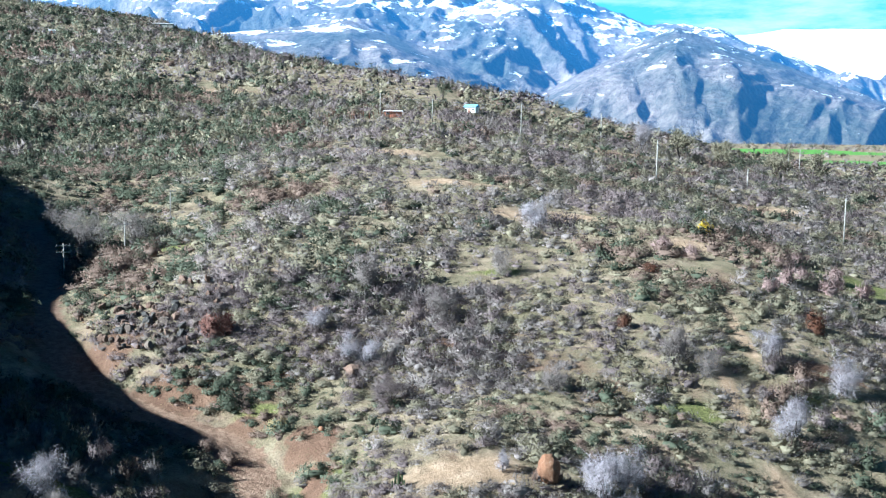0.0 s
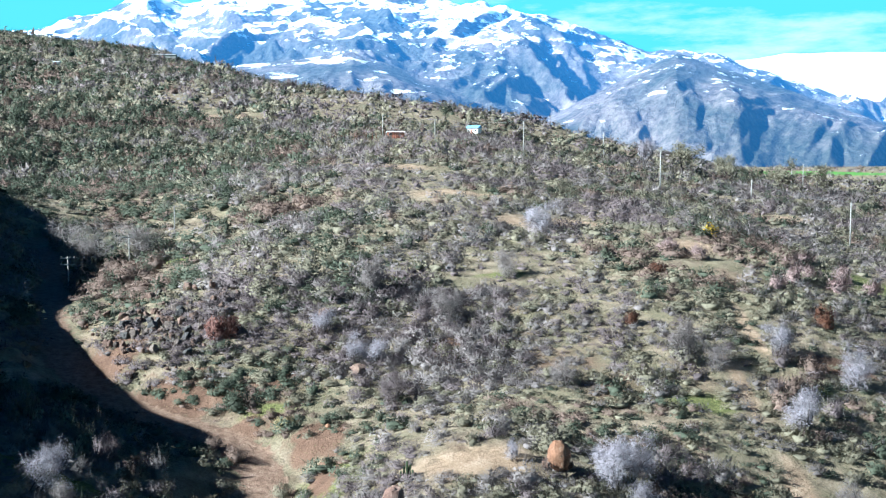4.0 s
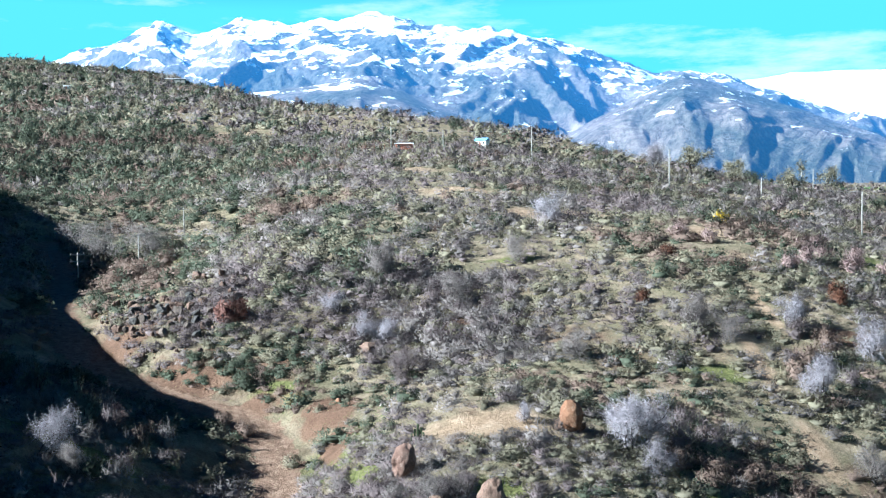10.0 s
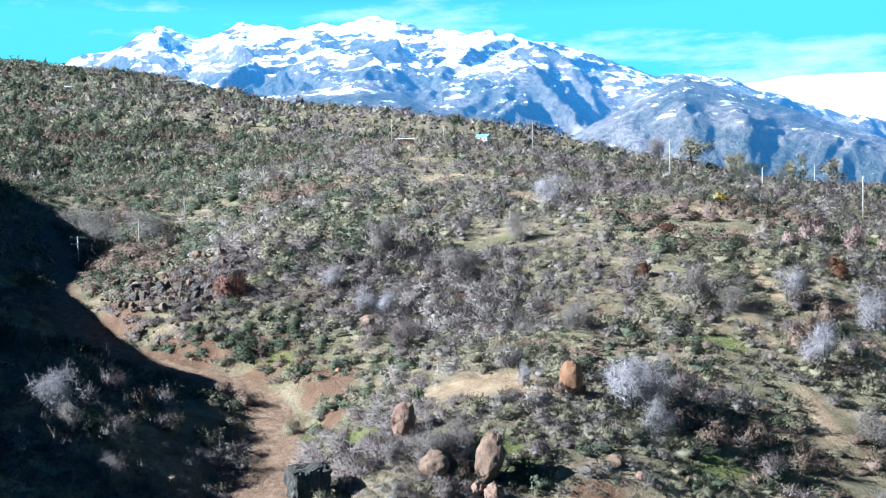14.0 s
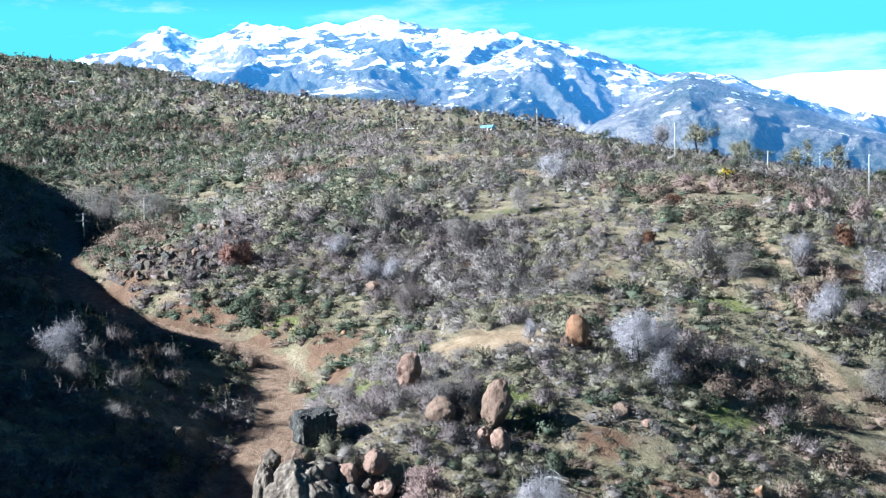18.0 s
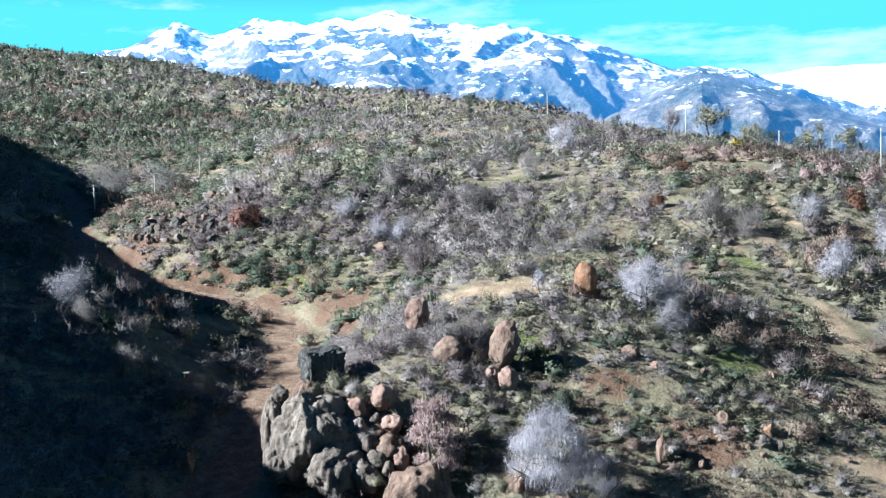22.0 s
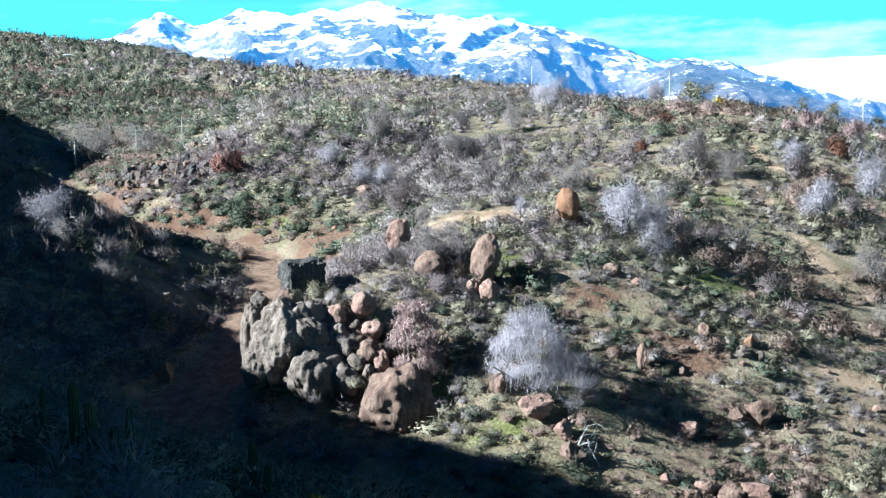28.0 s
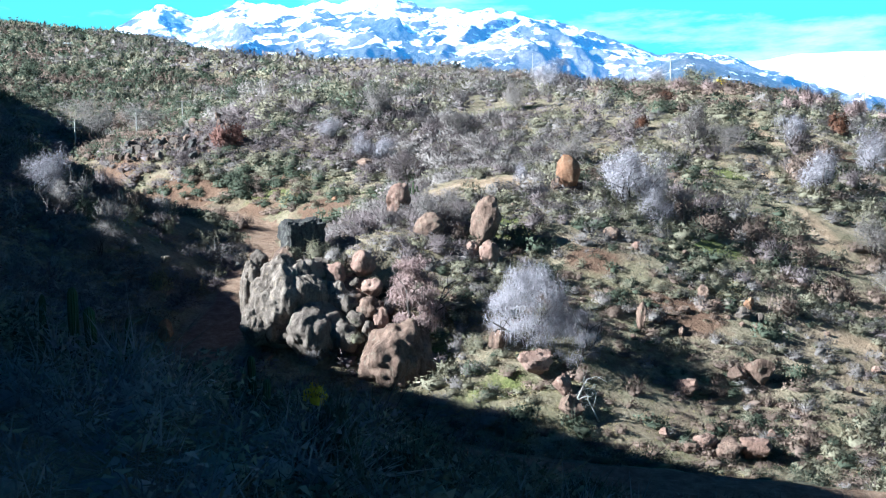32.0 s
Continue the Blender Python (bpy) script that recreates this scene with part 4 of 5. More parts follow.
for n, (x, y, z, rx, rz, kind) in enumerate([
        (-10.5, 54.5, 8.8, 0.55, 0.6, "rock_grey"), (-8.95, 54.6, 8.9, 0.8, 0.7, "rock_brown"), (-7.7, 54.2, 8.15, 1.0, 0.75, "rock_grey"), (-6.2, 54.2, 7.95, 0.6, 0.7, "rock_pink"),
        (-6.1, 53.4, 7.0, 0.58, 0.7, "rock_pale"), (-4.7, 54.6, 8.6, 0.68, 0.75, "rock_pink"), (-5.1, 54.0, 7.4, 0.42, 0.4, "rock_grey"), (-4.15, 53.6, 7.3, 0.6, 0.48, "rock_pink"),
        (-7.0, 52.9, 6.75, 0.55, 0.6, "rock_grey"), (-5.35, 52.6, 6.4, 0.5, 0.55, "rock_grey"), (-4.3, 52.8, 6.15, 0.85, 0.7, "rock_brown"), (-4.9, 52.3, 5.7, 0.62, 0.55, "rock_grey"),
        (-3.6, 52.2, 5.7, 0.45, 0.6, "rock_pink"), (-4.25, 51.6, 5.2, 0.34, 0.52, "rock_pale"), (-5.6, 51.6, 4.9, 0.9, 0.9, "rock_grey"), (-7.1, 55.1, 8.4, 0.6, 0.5, "rock_grey"), (-9.6, 53.9, 8.3, 0.5, 0.5, "rock_grey")]):
    rock("boulder", ROUND[n % 6], MAT[kind], x, y, (rx, rx * 0.9, rz), 47 * n, 0, "round grey weathered boulder in the pile above the road", "boulder", GREYS, z=z)
rock("boulder", weathered_mesh("boulder", 21, 5, 0.25, 0.08, 0.12), MAT["rock_brown"], -2.6, 50.6, (2.0, 1.5, 1.95), 25, 0, "large brown boulder split by a crack at the shade edge", "boulder", z=3.75)
rock("boulder", weathered_mesh("boulder", 22, 4, 0.14, 0.02, 0.03), MAT["rock_orange"], 8.8, 70.6, (0.86, 0.78, 1.28), 10, 0, "upright egg-shaped orange boulder on the slope", "boulder", tilt=(8, -12), z=13.6)
rock("boulder", weathered_mesh("boulder", 23, 4, 0.22, 0.08, 0.15), MAT["rock_pink"], -3.2, 65.6, (0.75, 0.9, 1.35), -20, 0, "pink pointed boulder among grey bushes", "boulder", tilt=(0, 14), z=11.9)
rock("boulder", weathered_mesh("boulder", 24, 4, 0.22, 0.08, 0.15), MAT["rock_brown"], 2.4, 60.2, (0.85, 0.9, 1.6), 30, 0, "tall brown boulder above the pale tree", "boulder", tilt=(0, 18), z=10.6)
rock("boulder", weathered_mesh("boulder", 25, 4, 0.22, 0.08, 0.15), MAT["rock_pink"], 2.5, 58.4, (0.55, 0.6, 0.8), 70, 0, "pink angular boulder below the tall one", "boulder", z=8.7)
rock("boulder", ROUND[1], MAT["rock_pink"], 1.5, 58.9, (0.35, 0.35, 0.45), 0, 0.3, "small pink boulder beside the tall one", "boulder")
rock("boulder", weathered_mesh("boulder", 26, 4, 0.22, 0.08, 0.15), MAT["rock_brown"], -1.0, 59.8, (0.95, 0.8, 0.8), 15, 0.35, "reddish brown boulder in dry twigs", "boulder")
for x, y, sx, sz, kind, label in ((2.65, 50.2, 0.75, 0.7, "rock_brown", "brown boulder at the foot of the slope"), (4.5, 48.8, 1.2, 0.75, "rock_pink", "flat-topped pale boulder at the foot of the slope"),
                                  (5.6, 47.8, 0.75, 0.65, "rock_pink", "angular pinkish boulder at the foot of the slope"), (5.8, 46.7, 0.85, 0.65, "rock_brown", "brown boulder half in the shade"),
                                  (16.8, 52.6, 1.1, 0.9, "rock_brown", "dark brown rock on the lower bank"), (15.5, 52.4, 0.7, 0.55, "rock_brown", "brown rock on the lower bank"), (12.5, 50.8, 0.8, 0.6, "rock_pink", "orange rock on the lower bank"),
                                  (10.8, 54.6, 0.5, 0.95, "rock_brown", "upright brown rock in grey scrub"), (17.9, 58.2, 0.42, 0.48, "rock_orange", "orange stone above a heap of rocks"),
                                  (15.2, 58.2, 0.6, 0.45, "rock_brown", "brown rock in the heap"), (17.2, 57.0, 0.55, 0.5, "rock_grey", "grey rock in the heap"), (18.3, 57.2, 0.4, 0.4, "rock_grey", "grey rock in the heap"),
                                  (16.6, 57.8, 0.45, 0.35, "rock_pale", "pale rock in the heap"), (10.5, 62.8, 0.8, 0.5, "rock_brown", "low reddish rock in scrub"), (12.0, 62.0, 0.5, 0.35, "rock_pink", "low pink rock in scrub"),
                                  (8.2, 71.8, 0.7, 0.6, "rock_brown", "brown rock behind the orange boulder"), (9.6, 72.0, 0.6, 0.5, "rock_brown", "brown rock behind the orange boulder"), (-7.9, 95.2, 1.1, 0.6, "rock_brown", "low brown rock ledge on the slope"),
                                  (-12.2, 105.5, 1.2, 0.7, "rock_brown", "low brown rock ledge on the slope"), (-9.8, 86.0, 0.4, 0.3, "rock_orange", "loose orange stone by the road cut"), (-18.7, 64.7, 0.5, 0.35, "rock_pale", "pale stone in the shaded gully"),
                                  (-16.0, 55.0, 0.6, 0.8, "rock_orange", "orange-brown rock in the shaded bank")):
    rock("rock", BROKEN[int(x * 7) % 8], MAT[kind], x, y, (sx, sx * 0.85, sz), x * 40, 0.25, label)

# the field of loose dark stones above the road
r = np.random.default_rng(77)
for n in range(200):
    x, y = -30.5 + r.normal(0, 4.2), 106 + r.normal(0, 5.5)
    if near_line([x], [y], road_line, 9)[0][0] < 3.2:
        continue
    s = 0.25 + 0.6 * r.random() ** 2
    rock("stone", BROKEN[n % 8], MAT["rock_black" if n % 5 == 0 else "rock_brown" if n % 3 else "rock_grey"], x, y, (s, s * 0.8, s * 0.85), r.uniform(0, 360), 0.15, "loose angular stone in the rock field above the road", "stone", "stones in the rock field")
for n in range(60):           # stones along the cut bank of the road
    at = road_line[r.integers(90, 190)]
    x, y = at[0] + r.normal(0.8, 1.6) + 2.5, at[1] + r.normal(0.6, 1.4) + 1.6
    if near_line([x], [y], road_line, 9)[0][0] < 2.3:
        continue
    s = 0.08 + 0.2 * r.random() ** 2
    rock("stone", BROKEN[n % 8], MAT["rock_orange" if n % 2 else "rock_brown"], x, y, (s, s * 0.8, s * 0.8), r.uniform(0, 360), 0.25, "small loose stone on the red road bank", "stone", "stones on the road bank")

# ---------------------------------------------------------------- bushes and trees of their own
MAT["maroon"] = leaf_material("reddish_leaves", (0.066, 0.027, 0.021), (0.126, 0.06, 0.048), (0.192, 0.108, 0.09))
MAT["cactus"] = leaf_material("cactus_green", (0.03, 0.045, 0.021), (0.054, 0.075, 0.036), (0.102, 0.12, 0.06))
MAT["dead"] = leaf_material("bleached_wood", (0.168, 0.156, 0.144), (0.27, 0.258, 0.24), (0.372, 0.36, 0.342))


def stems_mesh(seed, count=7):
    bm = bmesh.new()
    r = np.random.default_rng(seed)
    for k in range(count):
        az, lean = r.uniform(0, 6.28), r.uniform(0.15, 0.9)
        w = Vector((math.cos(az) * lean, math.sin(az) * lean, 0.8)).normalized()
        p = [Vector((0, 0, -0.1)), w * 0.35 + Vector(r.normal(0, 0.03, 3)), w * 0.75 + Vector(r.normal(0, 0.06, 3))]
        tube(bm, p, (0.035, 0.022, 0.008), 4)
    me = bpy.data.meshes.new("woody_base")
    bm.to_mesh(me)
    bm.free()
    me.materials.append(MAT["bark"])
    return me


STEMS = [stems_mesh(500 + k) for k in range(3)]


def bush(name, kind, seed, x, y, wide, tall, label, leaves=950, leaf=0.068, twigs=0.15, group="", category="bush"):
    """A bush with its stems and its crown."""
    twigs = 0.7 if kind in ("grey", "purple", "pink") else twigs
    root = new(name)
    root.matrix_world = pose(x, y, height(x, y) - 0.06, 0, 0, seed * 37 % 360) @ Matrix.Diagonal((wide, wide, tall, 1))
    tagged(root, label, category, group)
    v = together(mound(seed, 6, 10, 0.5), clump_form(seed, "leaves", int(leaves * (1 - twigs)), leaf), clump_form(seed, "twigs", int(leaves * (twigs + 0.12)), leaf * 0.42))
    part("crown", triangles("crown", v, MAT[kind]), None, root)
    part("woody_base", STEMS[seed % 3], None, root)
    return root


def bare_tree(name, kind, seed, x, y, wide, tall, label, droop=0.5, twigs=1500, limbs_of="bark", category="tree", thick=1.9, long=1.0):
    """A leafless tree: trunk and limbs, and a haze of hanging twigs."""
    root = new(name)
    root.matrix_world = pose(x, y, height(x, y) - 0.1)
    tagged(root, label, category)
    r = np.random.default_rng(seed)
    bm, ends = bmesh.new(), []
    for k in range(3):
        limbs(bm, r, Vector((r.normal(0, 0.12), r.normal(0, 0.12), -0.1)), Vector((r.normal(0, 0.45) * wide / tall * 2, r.normal(0, 0.45) * wide / tall * 2, 1)), tall * 0.6, tall * 0.022, 2, droop * 0.4, ends)
    part("trunk", bm, MAT[limbs_of], root)
    at = np.array([e[0] for e in ends])
    scale = np.array([wide, wide, tall]) / (np.abs(at).max(0) + 0.01) * 0.9
    pick = r.integers(0, len(at), twigs)
    a = at[pick] * np.minimum(scale, 1.6) + r.normal(0, 0.14, (twigs, 3)) * (wide, wide, tall * 0.6)
    length = r.uniform(0.12, 0.34, twigs)[:, None] * tall * 0.7
    way = np.stack([r.normal(0, 0.45, twigs), r.normal(0, 0.45, twigs), r.normal(0.45 - 1.3 * droop, 0.5, twigs)], 1)
    b = a + way * length
    if droop > 0.5:                       # arching sprays that spill from many small domes
        lobes, low = 40, 16
        az = r.uniform(0, 2 * np.pi, lobes)
        u = np.r_[np.sqrt(np.linspace(0.02, 1, lobes - low)), r.uniform(0.7, 1.0, low)]
        z = np.r_[tall * (0.82 - 0.36 * u[:-low] ** 3) * r.uniform(0.72, 1.04, lobes - low), tall * r.uniform(0.1, 0.5, low)]
        mid = np.stack([wide * 0.82 * u * np.cos(az), wide * 0.82 * u * np.sin(az), z], 1)
        size = wide * r.uniform(0.18, 0.42, lobes)
        which = r.choice(lobes, twigs, p=size / size.sum())
        way = r.normal(0, 1, (twigs, 3))
        way[:, 2] = np.abs(way[:, 2]) * 0.9
        way /= np.linalg.norm(way, axis=1)[:, None]
        a = mid[which] + way * (size[which] * r.uniform(0.35, 1.25, twigs))[:, None]
        fall = np.stack([way[:, 0] * 0.25 + r.normal(0, 0.45, twigs), way[:, 1] * 0.25 + r.normal(0, 0.45, twigs), -0.5 + r.normal(0, 0.9, twigs)], 1)
        b = a + fall * (tall * long * r.uniform(0.02, 0.1, twigs))[:, None]
    b[:, 2], a[:, 2] = np.maximum(b[:, 2], 0.02), np.maximum(a[:, 2], 0.05)
    side = np.cross(b - a, r.normal(0, 1, (twigs, 3)))
    side *= (r.uniform(0.004, 0.0095, twigs) * thick * (tall / 4.5) / (np.linalg.norm(side, axis=1) + 1e-6))[:, None]
    part("crown", triangles("crown", facing_out(np.stack([a - side, a + side, b], 1), np.array((0, 0, tall * 0.25)), r, 0.5, 0.5)), MAT[kind], root, "fine %s hanging twigs" % kind)
    return root


def leafy_tree(name, kind, seed, x, y, wide, tall, label, leaves=1600):
    """A tree with a tapered trunk, limbs and an uneven crown of small leaf clumps."""
    root = new(name)
    root.matrix_world = pose(x, y, height(x, y) - 0.1)
    tagged(root, label, "tree")
    r = np.random.default_rng(seed)
    bm, ends = bmesh.new(), []
    limbs(bm, r, Vector((0, 0, -0.1)), Vector((r.normal(0, 0.1), r.normal(0, 0.1), 1)), tall * 0.62, tall * 0.03, 2, 0.0, ends)
    part("trunk", bm, MAT["bark"], root)
    at = np.array([e[0] for e in ends])
    scale = np.array([wide, wide, tall]) / (np.abs(at).max(0) + 0.01) * 0.85
    c = at[r.integers(0, len(at), leaves)] * np.minimum(scale, 2.2) + r.normal(0, 0.13, (leaves, 3)) * (wide, wide, tall * 0.55)
    c[:, 2] = np.clip(c[:, 2], tall * 0.12, None)
    d = r.normal(0, 1, (2, leaves, 3))
    d *= (tall * 0.028 * r.uniform(0.6, 1.4, leaves) / np.linalg.norm(d, axis=2))[:, :, None]
    part("crown", triangles("crown", facing_out(np.stack([c - d[0], c + d[0] * 0.6 - d[1] * 0.4, c + d[1]], 1), np.array((0, 0, tall * 0.4)), r, 0.6)), MAT[kind], root)
    return root


bush("bush", "maroon", 1, -22.6, 101.0, 2.2, 3.2, "large reddish-brown bush on the slope above the road", 1300)
bush("bush", "green", 2, -18.9, 90.6, 1.8, 2.1, "dense bright green bush above the road bank", 1200, twigs=0.05)
bush("bush", "rust", 3, 42.3, 106.5, 1.5, 2.8, "rust-orange bush on the open slope", 1000, twigs=0.1)
bush("bush", "yellow", 4, 38.9, 139.5, 1.3, 2.1, "bush covered in bright yellow blossom", 700, 0.08, 0.0)
bush("bush", "green", 36, -2.3, 18.0, 1.15, 1.9, "large dark green bush in the shade of the near bank", 1200)
bush("bush", "green", 38, -1.1, 19.2, 0.95, 1.5, "dark green bush in the shade of the near bank", 1000)
bush("bush", "grey", 39, 1.4, 19.4, 1.0, 1.2, "bare grey bush in the shade of the near bank", 900)
for n, (x, y, lift, wide) in enumerate(((-2.35, 18.0, 1.55, 0.28), (0.2, 17.2, 0.1, 0.3))):
    bush("flower_bush", "yellow", 37 + 10 * n, x, y, wide, 0.45, "small yellow-flowered bush on the shaded near bank", 160, 0.14, 0.1).matrix_world.translation.z += lift
bush("bush", "rust", 33, 20.5, 103.5, 1.3, 1.6, "reddish-brown low bush on the open slope", 1200)
bush("bush", "rust", 34, 26.5, 118.0, 1.2, 1.4, "reddish-brown low bush on the open slope", 900)
bush("bush", "tan", 35, -13.8, 87.3, 1.1, 1.2, "straw-coloured dry bush on the road bank", 1200)
for n, (x, y, w, h) in enumerate(((17, 73.5, 1.7, 2.0), (19, 71, 1.6, 1.9), (21.2, 70.2, 1.7, 2.0), (20, 75, 1.8, 2.2), (23, 72.3, 1.5, 1.8), (18, 67.8, 1.5, 1.7), (22, 67.2, 1.6, 1.8), (25, 69.5, 1.5, 1.7), (16.6, 70.2, 1.6, 2.0), (18.5, 77.2, 1.7, 2.0),
                                 (33.4, 91.5, 1.7, 2.3), (35.5, 92.2, 1.9, 2.6), (34.2, 96.4, 1.8, 2.5), (37.0, 95.8, 1.6, 2.3), (31.5, 88.5, 1.6, 2.2), (36.5, 89.0, 1.5, 1.9), (20.2, 59.0, 1.3, 1.5), (25.0, 63.5, 1.6, 1.9), (23.2, 64.6, 1.4, 1.6))):
    bush("bush", "brown" if n % 3 else "purple", 100 + 3 * n, x, y, w, h, "brown dry bush in a dense thicket", 620, group="bushes of the brown thicket")
for n, (x, y, w, h) in enumerate(((43, 118, 1.8, 2.4), (46, 121, 1.7, 2.2), (49, 119, 1.8, 2.3), (51.5, 124, 1.9, 2.4), (45, 125, 1.6, 2.0), (54, 121, 1.7, 2.3), (40, 115, 1.5, 1.9), (48, 128, 1.8, 2.2), (30, 127, 1.8, 2.2), (33, 124, 1.6, 2.0))):
    bush("bush", "pink", 200 + 3 * n, x, y, w, h, "pinkish-brown dry bush on the slope", 620, 0.09, group="pinkish bushes on the slope")
for n, (x, y, w, h, kind) in enumerate(((-32.3, 76.0, 2.1, 3.3, "olive"), (-30.3, 77.8, 1.8, 2.9, "olive"), (-27.2, 77.6, 1.5, 3.0, "grey"), (-35.5, 79.5, 2.3, 3.4, "green"), (-25.2, 72.6, 1.3, 2.6, "purple"), (-27.6, 73.4, 1.5, 2.6, "olive"), (-23.2, 73.2, 1.3, 2.2, "brown"), (-21.8, 75.0, 1.2, 2.0, "grey"), (-29.8, 73.6, 1.3, 2.4, "grey"), (-28.3, 75.6, 1.2, 1.7, "olive"), (-34.0, 77.5, 1.7, 2.6, "grey"), (-31.5, 71.5, 1.5, 2.0, "grey"), (-24.4, 65.3, 1.3, 1.8, "green"), (-22.8, 70.2, 1.1, 1.4, "olive"),
                                       (-20.6, 72.5, 1.2, 1.4, "olive"), (-18.0, 60.9, 1.0, 1.6, "tan"), (-17.4, 82.8, 1.2, 1.4, "brown"), (-19.6, 84.2, 1.3, 1.3, "brown"), (-12.6, 77.8, 1.0, 1.2, "olive"), (5.6, 57.3, 1.1, 1.6, "green"), (-7.3, 56.6, 1.5, 1.9, "olive"),
                                       (-6.4, 61.5, 1.5, 1.1, "grey"), (-4.8, 63.2, 1.6, 1.2, "purple"), (-7.6, 66.5, 1.8, 1.2, "grey"), (-8.6, 62.5, 1.3, 1.0, "olive"), (-1.2, 52.4, 0.9, 0.9, "green"), (1.8, 45.8, 1.2, 1.0, "grey"), (3.0, 45.0, 1.0, 1.0, "olive"))):
    bush("bush", kind, 300 + 3 * n, x, y, w, h, {"olive": "grey-green rounded bush near the road", "grey": "bare grey bush near the road", "green": "green leafy bush near the rocks", "tan": "pale straw bush in the shaded gully", "brown": "brown dry bush on the road edge", "purple": "purplish-grey bare bush near the road"}[kind], 700)
for n, (x, y, w, h, kind) in enumerate(((-2.2, 63.2, 1.3, 1.4, "purple"), (-0.6, 62.4, 1.4, 1.6, "purple"), (0.8, 61.8, 1.3, 1.5, "grey"), (-1.7, 60.7, 1.2, 1.3, "purple"), (0.4, 60.1, 1.1, 1.2, "brown"), (1.2, 63.6, 1.3, 1.3, "purple"), (-3.6, 62.0, 1.2, 1.2, "grey"),
                                       (4.5, 60.9, 1.2, 1.4, "green"), (5.4, 62.8, 1.3, 1.2, "purple"), (-0.4, 57.8, 1.1, 1.1, "purple"), (1.0, 56.6, 1.1, 1.0, "olive"))):
    bush("bush", kind, 800 + 3 * n, x, y, w, h, "dense %s bush crowding the boulders" % TONE[kind], 800, group="bushes round the tall boulder")
bare_tree("bare_tree", "pale", 11, 4.2, 50.5, 2.2, 4.8, "large silver-grey leafless tree with hanging twigs", 0.75, 19000, thick=0.95, long=1.1)
bare_tree("bare_tree", "pale", 12, 6.5, 49.9, 1.35, 3.6, "smaller silver-grey leafless tree beside the large one", 0.7, 11000, thick=0.95, long=1.1)
bare_tree("bare_tree", "pink", 13, -1.7, 52.0, 1.4, 5.6, "pinkish leafless tree hung with dry twigs", 0.6, 17000, thick=2.4, long=0.4)
bare_tree("bare_tree", "grey", 14, -1.4, 61.6, 1.7, 3.0, "grey bare tree above the boulders", 0.2, 2400)
bare_tree("bare_tree", "grey", 15, 0.3, 63.0, 1.5, 2.2, "low spreading grey bare tree", 0.3, 1800)
for n, (x, y, w, h, kind) in enumerate(((13.0, 70.2, 1.7, 4.4, "pale"), (14.6, 72.8, 1.7, 4.2, "pale"), (14.9, 68.3, 1.5, 2.8, "pale"), (-7.8, 111.9, 1.9, 4.8, "grey"), (15.0, 139.0, 2.6, 5.0, "pale"), (8.9, 118, 1.7, 3.6, "grey"), (0.7, 107.6, 2.0, 3.6, "grey"),
                                       (-11.9, 102.3, 1.4, 3.0, "pale"), (-8.2, 97.6, 1.6, 3.0, "pale"), (-6.0, 97.2, 1.5, 2.7, "pale"), (-3.8, 89.2, 1.6, 3.4, "purple"), (23.8, 94.6, 1.4, 4.4, "grey"), (27.0, 93.9, 1.9, 3.4, "grey"), (34.0, 98.3, 1.8, 3.6, "pale"),
                                       (32.8, 86.0, 2.0, 4.0, "pale"), (41.2, 94.8, 1.9, 4.6, "pale"), (12.0, 90.5, 1.6, 3.0, "grey"), (33.0, 76.0, 2.0, 3.6, "grey"), (30.6, 65.5, 2.2, 3.4, "grey"), (-27.5, 65.6, 1.9, 3.4, "pale"), (-25.2, 64.8, 1.2, 2.6, "grey"),
                                       (-25.7, 74.4, 1.1, 2.3, "pink"), (-53.4, 151, 5.0, 7.0, "grey"), (-46.5, 154, 4.0, 6.0, "grey"), (58.0, 277.0, 3.0, 9.0, "pale"), (-22.0, 61.5, 1.4, 2.4, "grey"), (5.6, 72.6, 0.7, 1.7, "pale"))):
    tone = {"pale": "silver-grey", "grey": "grey", "pink": "reddish", "purple": "purplish"}[kind]
    bare_tree("bare_tree", kind, 400 + n, x, y, w, h, "leafless %s tree on the scrubby slope" % tone, 0.42, 4200)
for n, (x, y, w, h, kind) in enumerate(((66, 262, 5.0, 10.5, "olive"), (97, 276, 4.5, 10.5, "olive"), (106, 272, 4.2, 9.5, "olive"), (88, 298, 4.5, 8.5, "olive"), (92, 303, 4.5, 8.0, "olive"), (81, 262, 3.5, 6.0, "green"), (60, 210, 3.5, 4.0, "green"), (72, 208, 3.0, 4.0, "green"), (3.5, 395, 3.0, 8.0, "green"), (52, 330, 4.5, 7.0, "green"), (87, 205, 3.0, 4.5, "green"))):
    leafy_tree("tree", kind, 600 + n, x, y, w, h, "%s tree with an uneven crown on the ridge" % {"olive": "yellowish-green", "green": "dark green"}[kind])


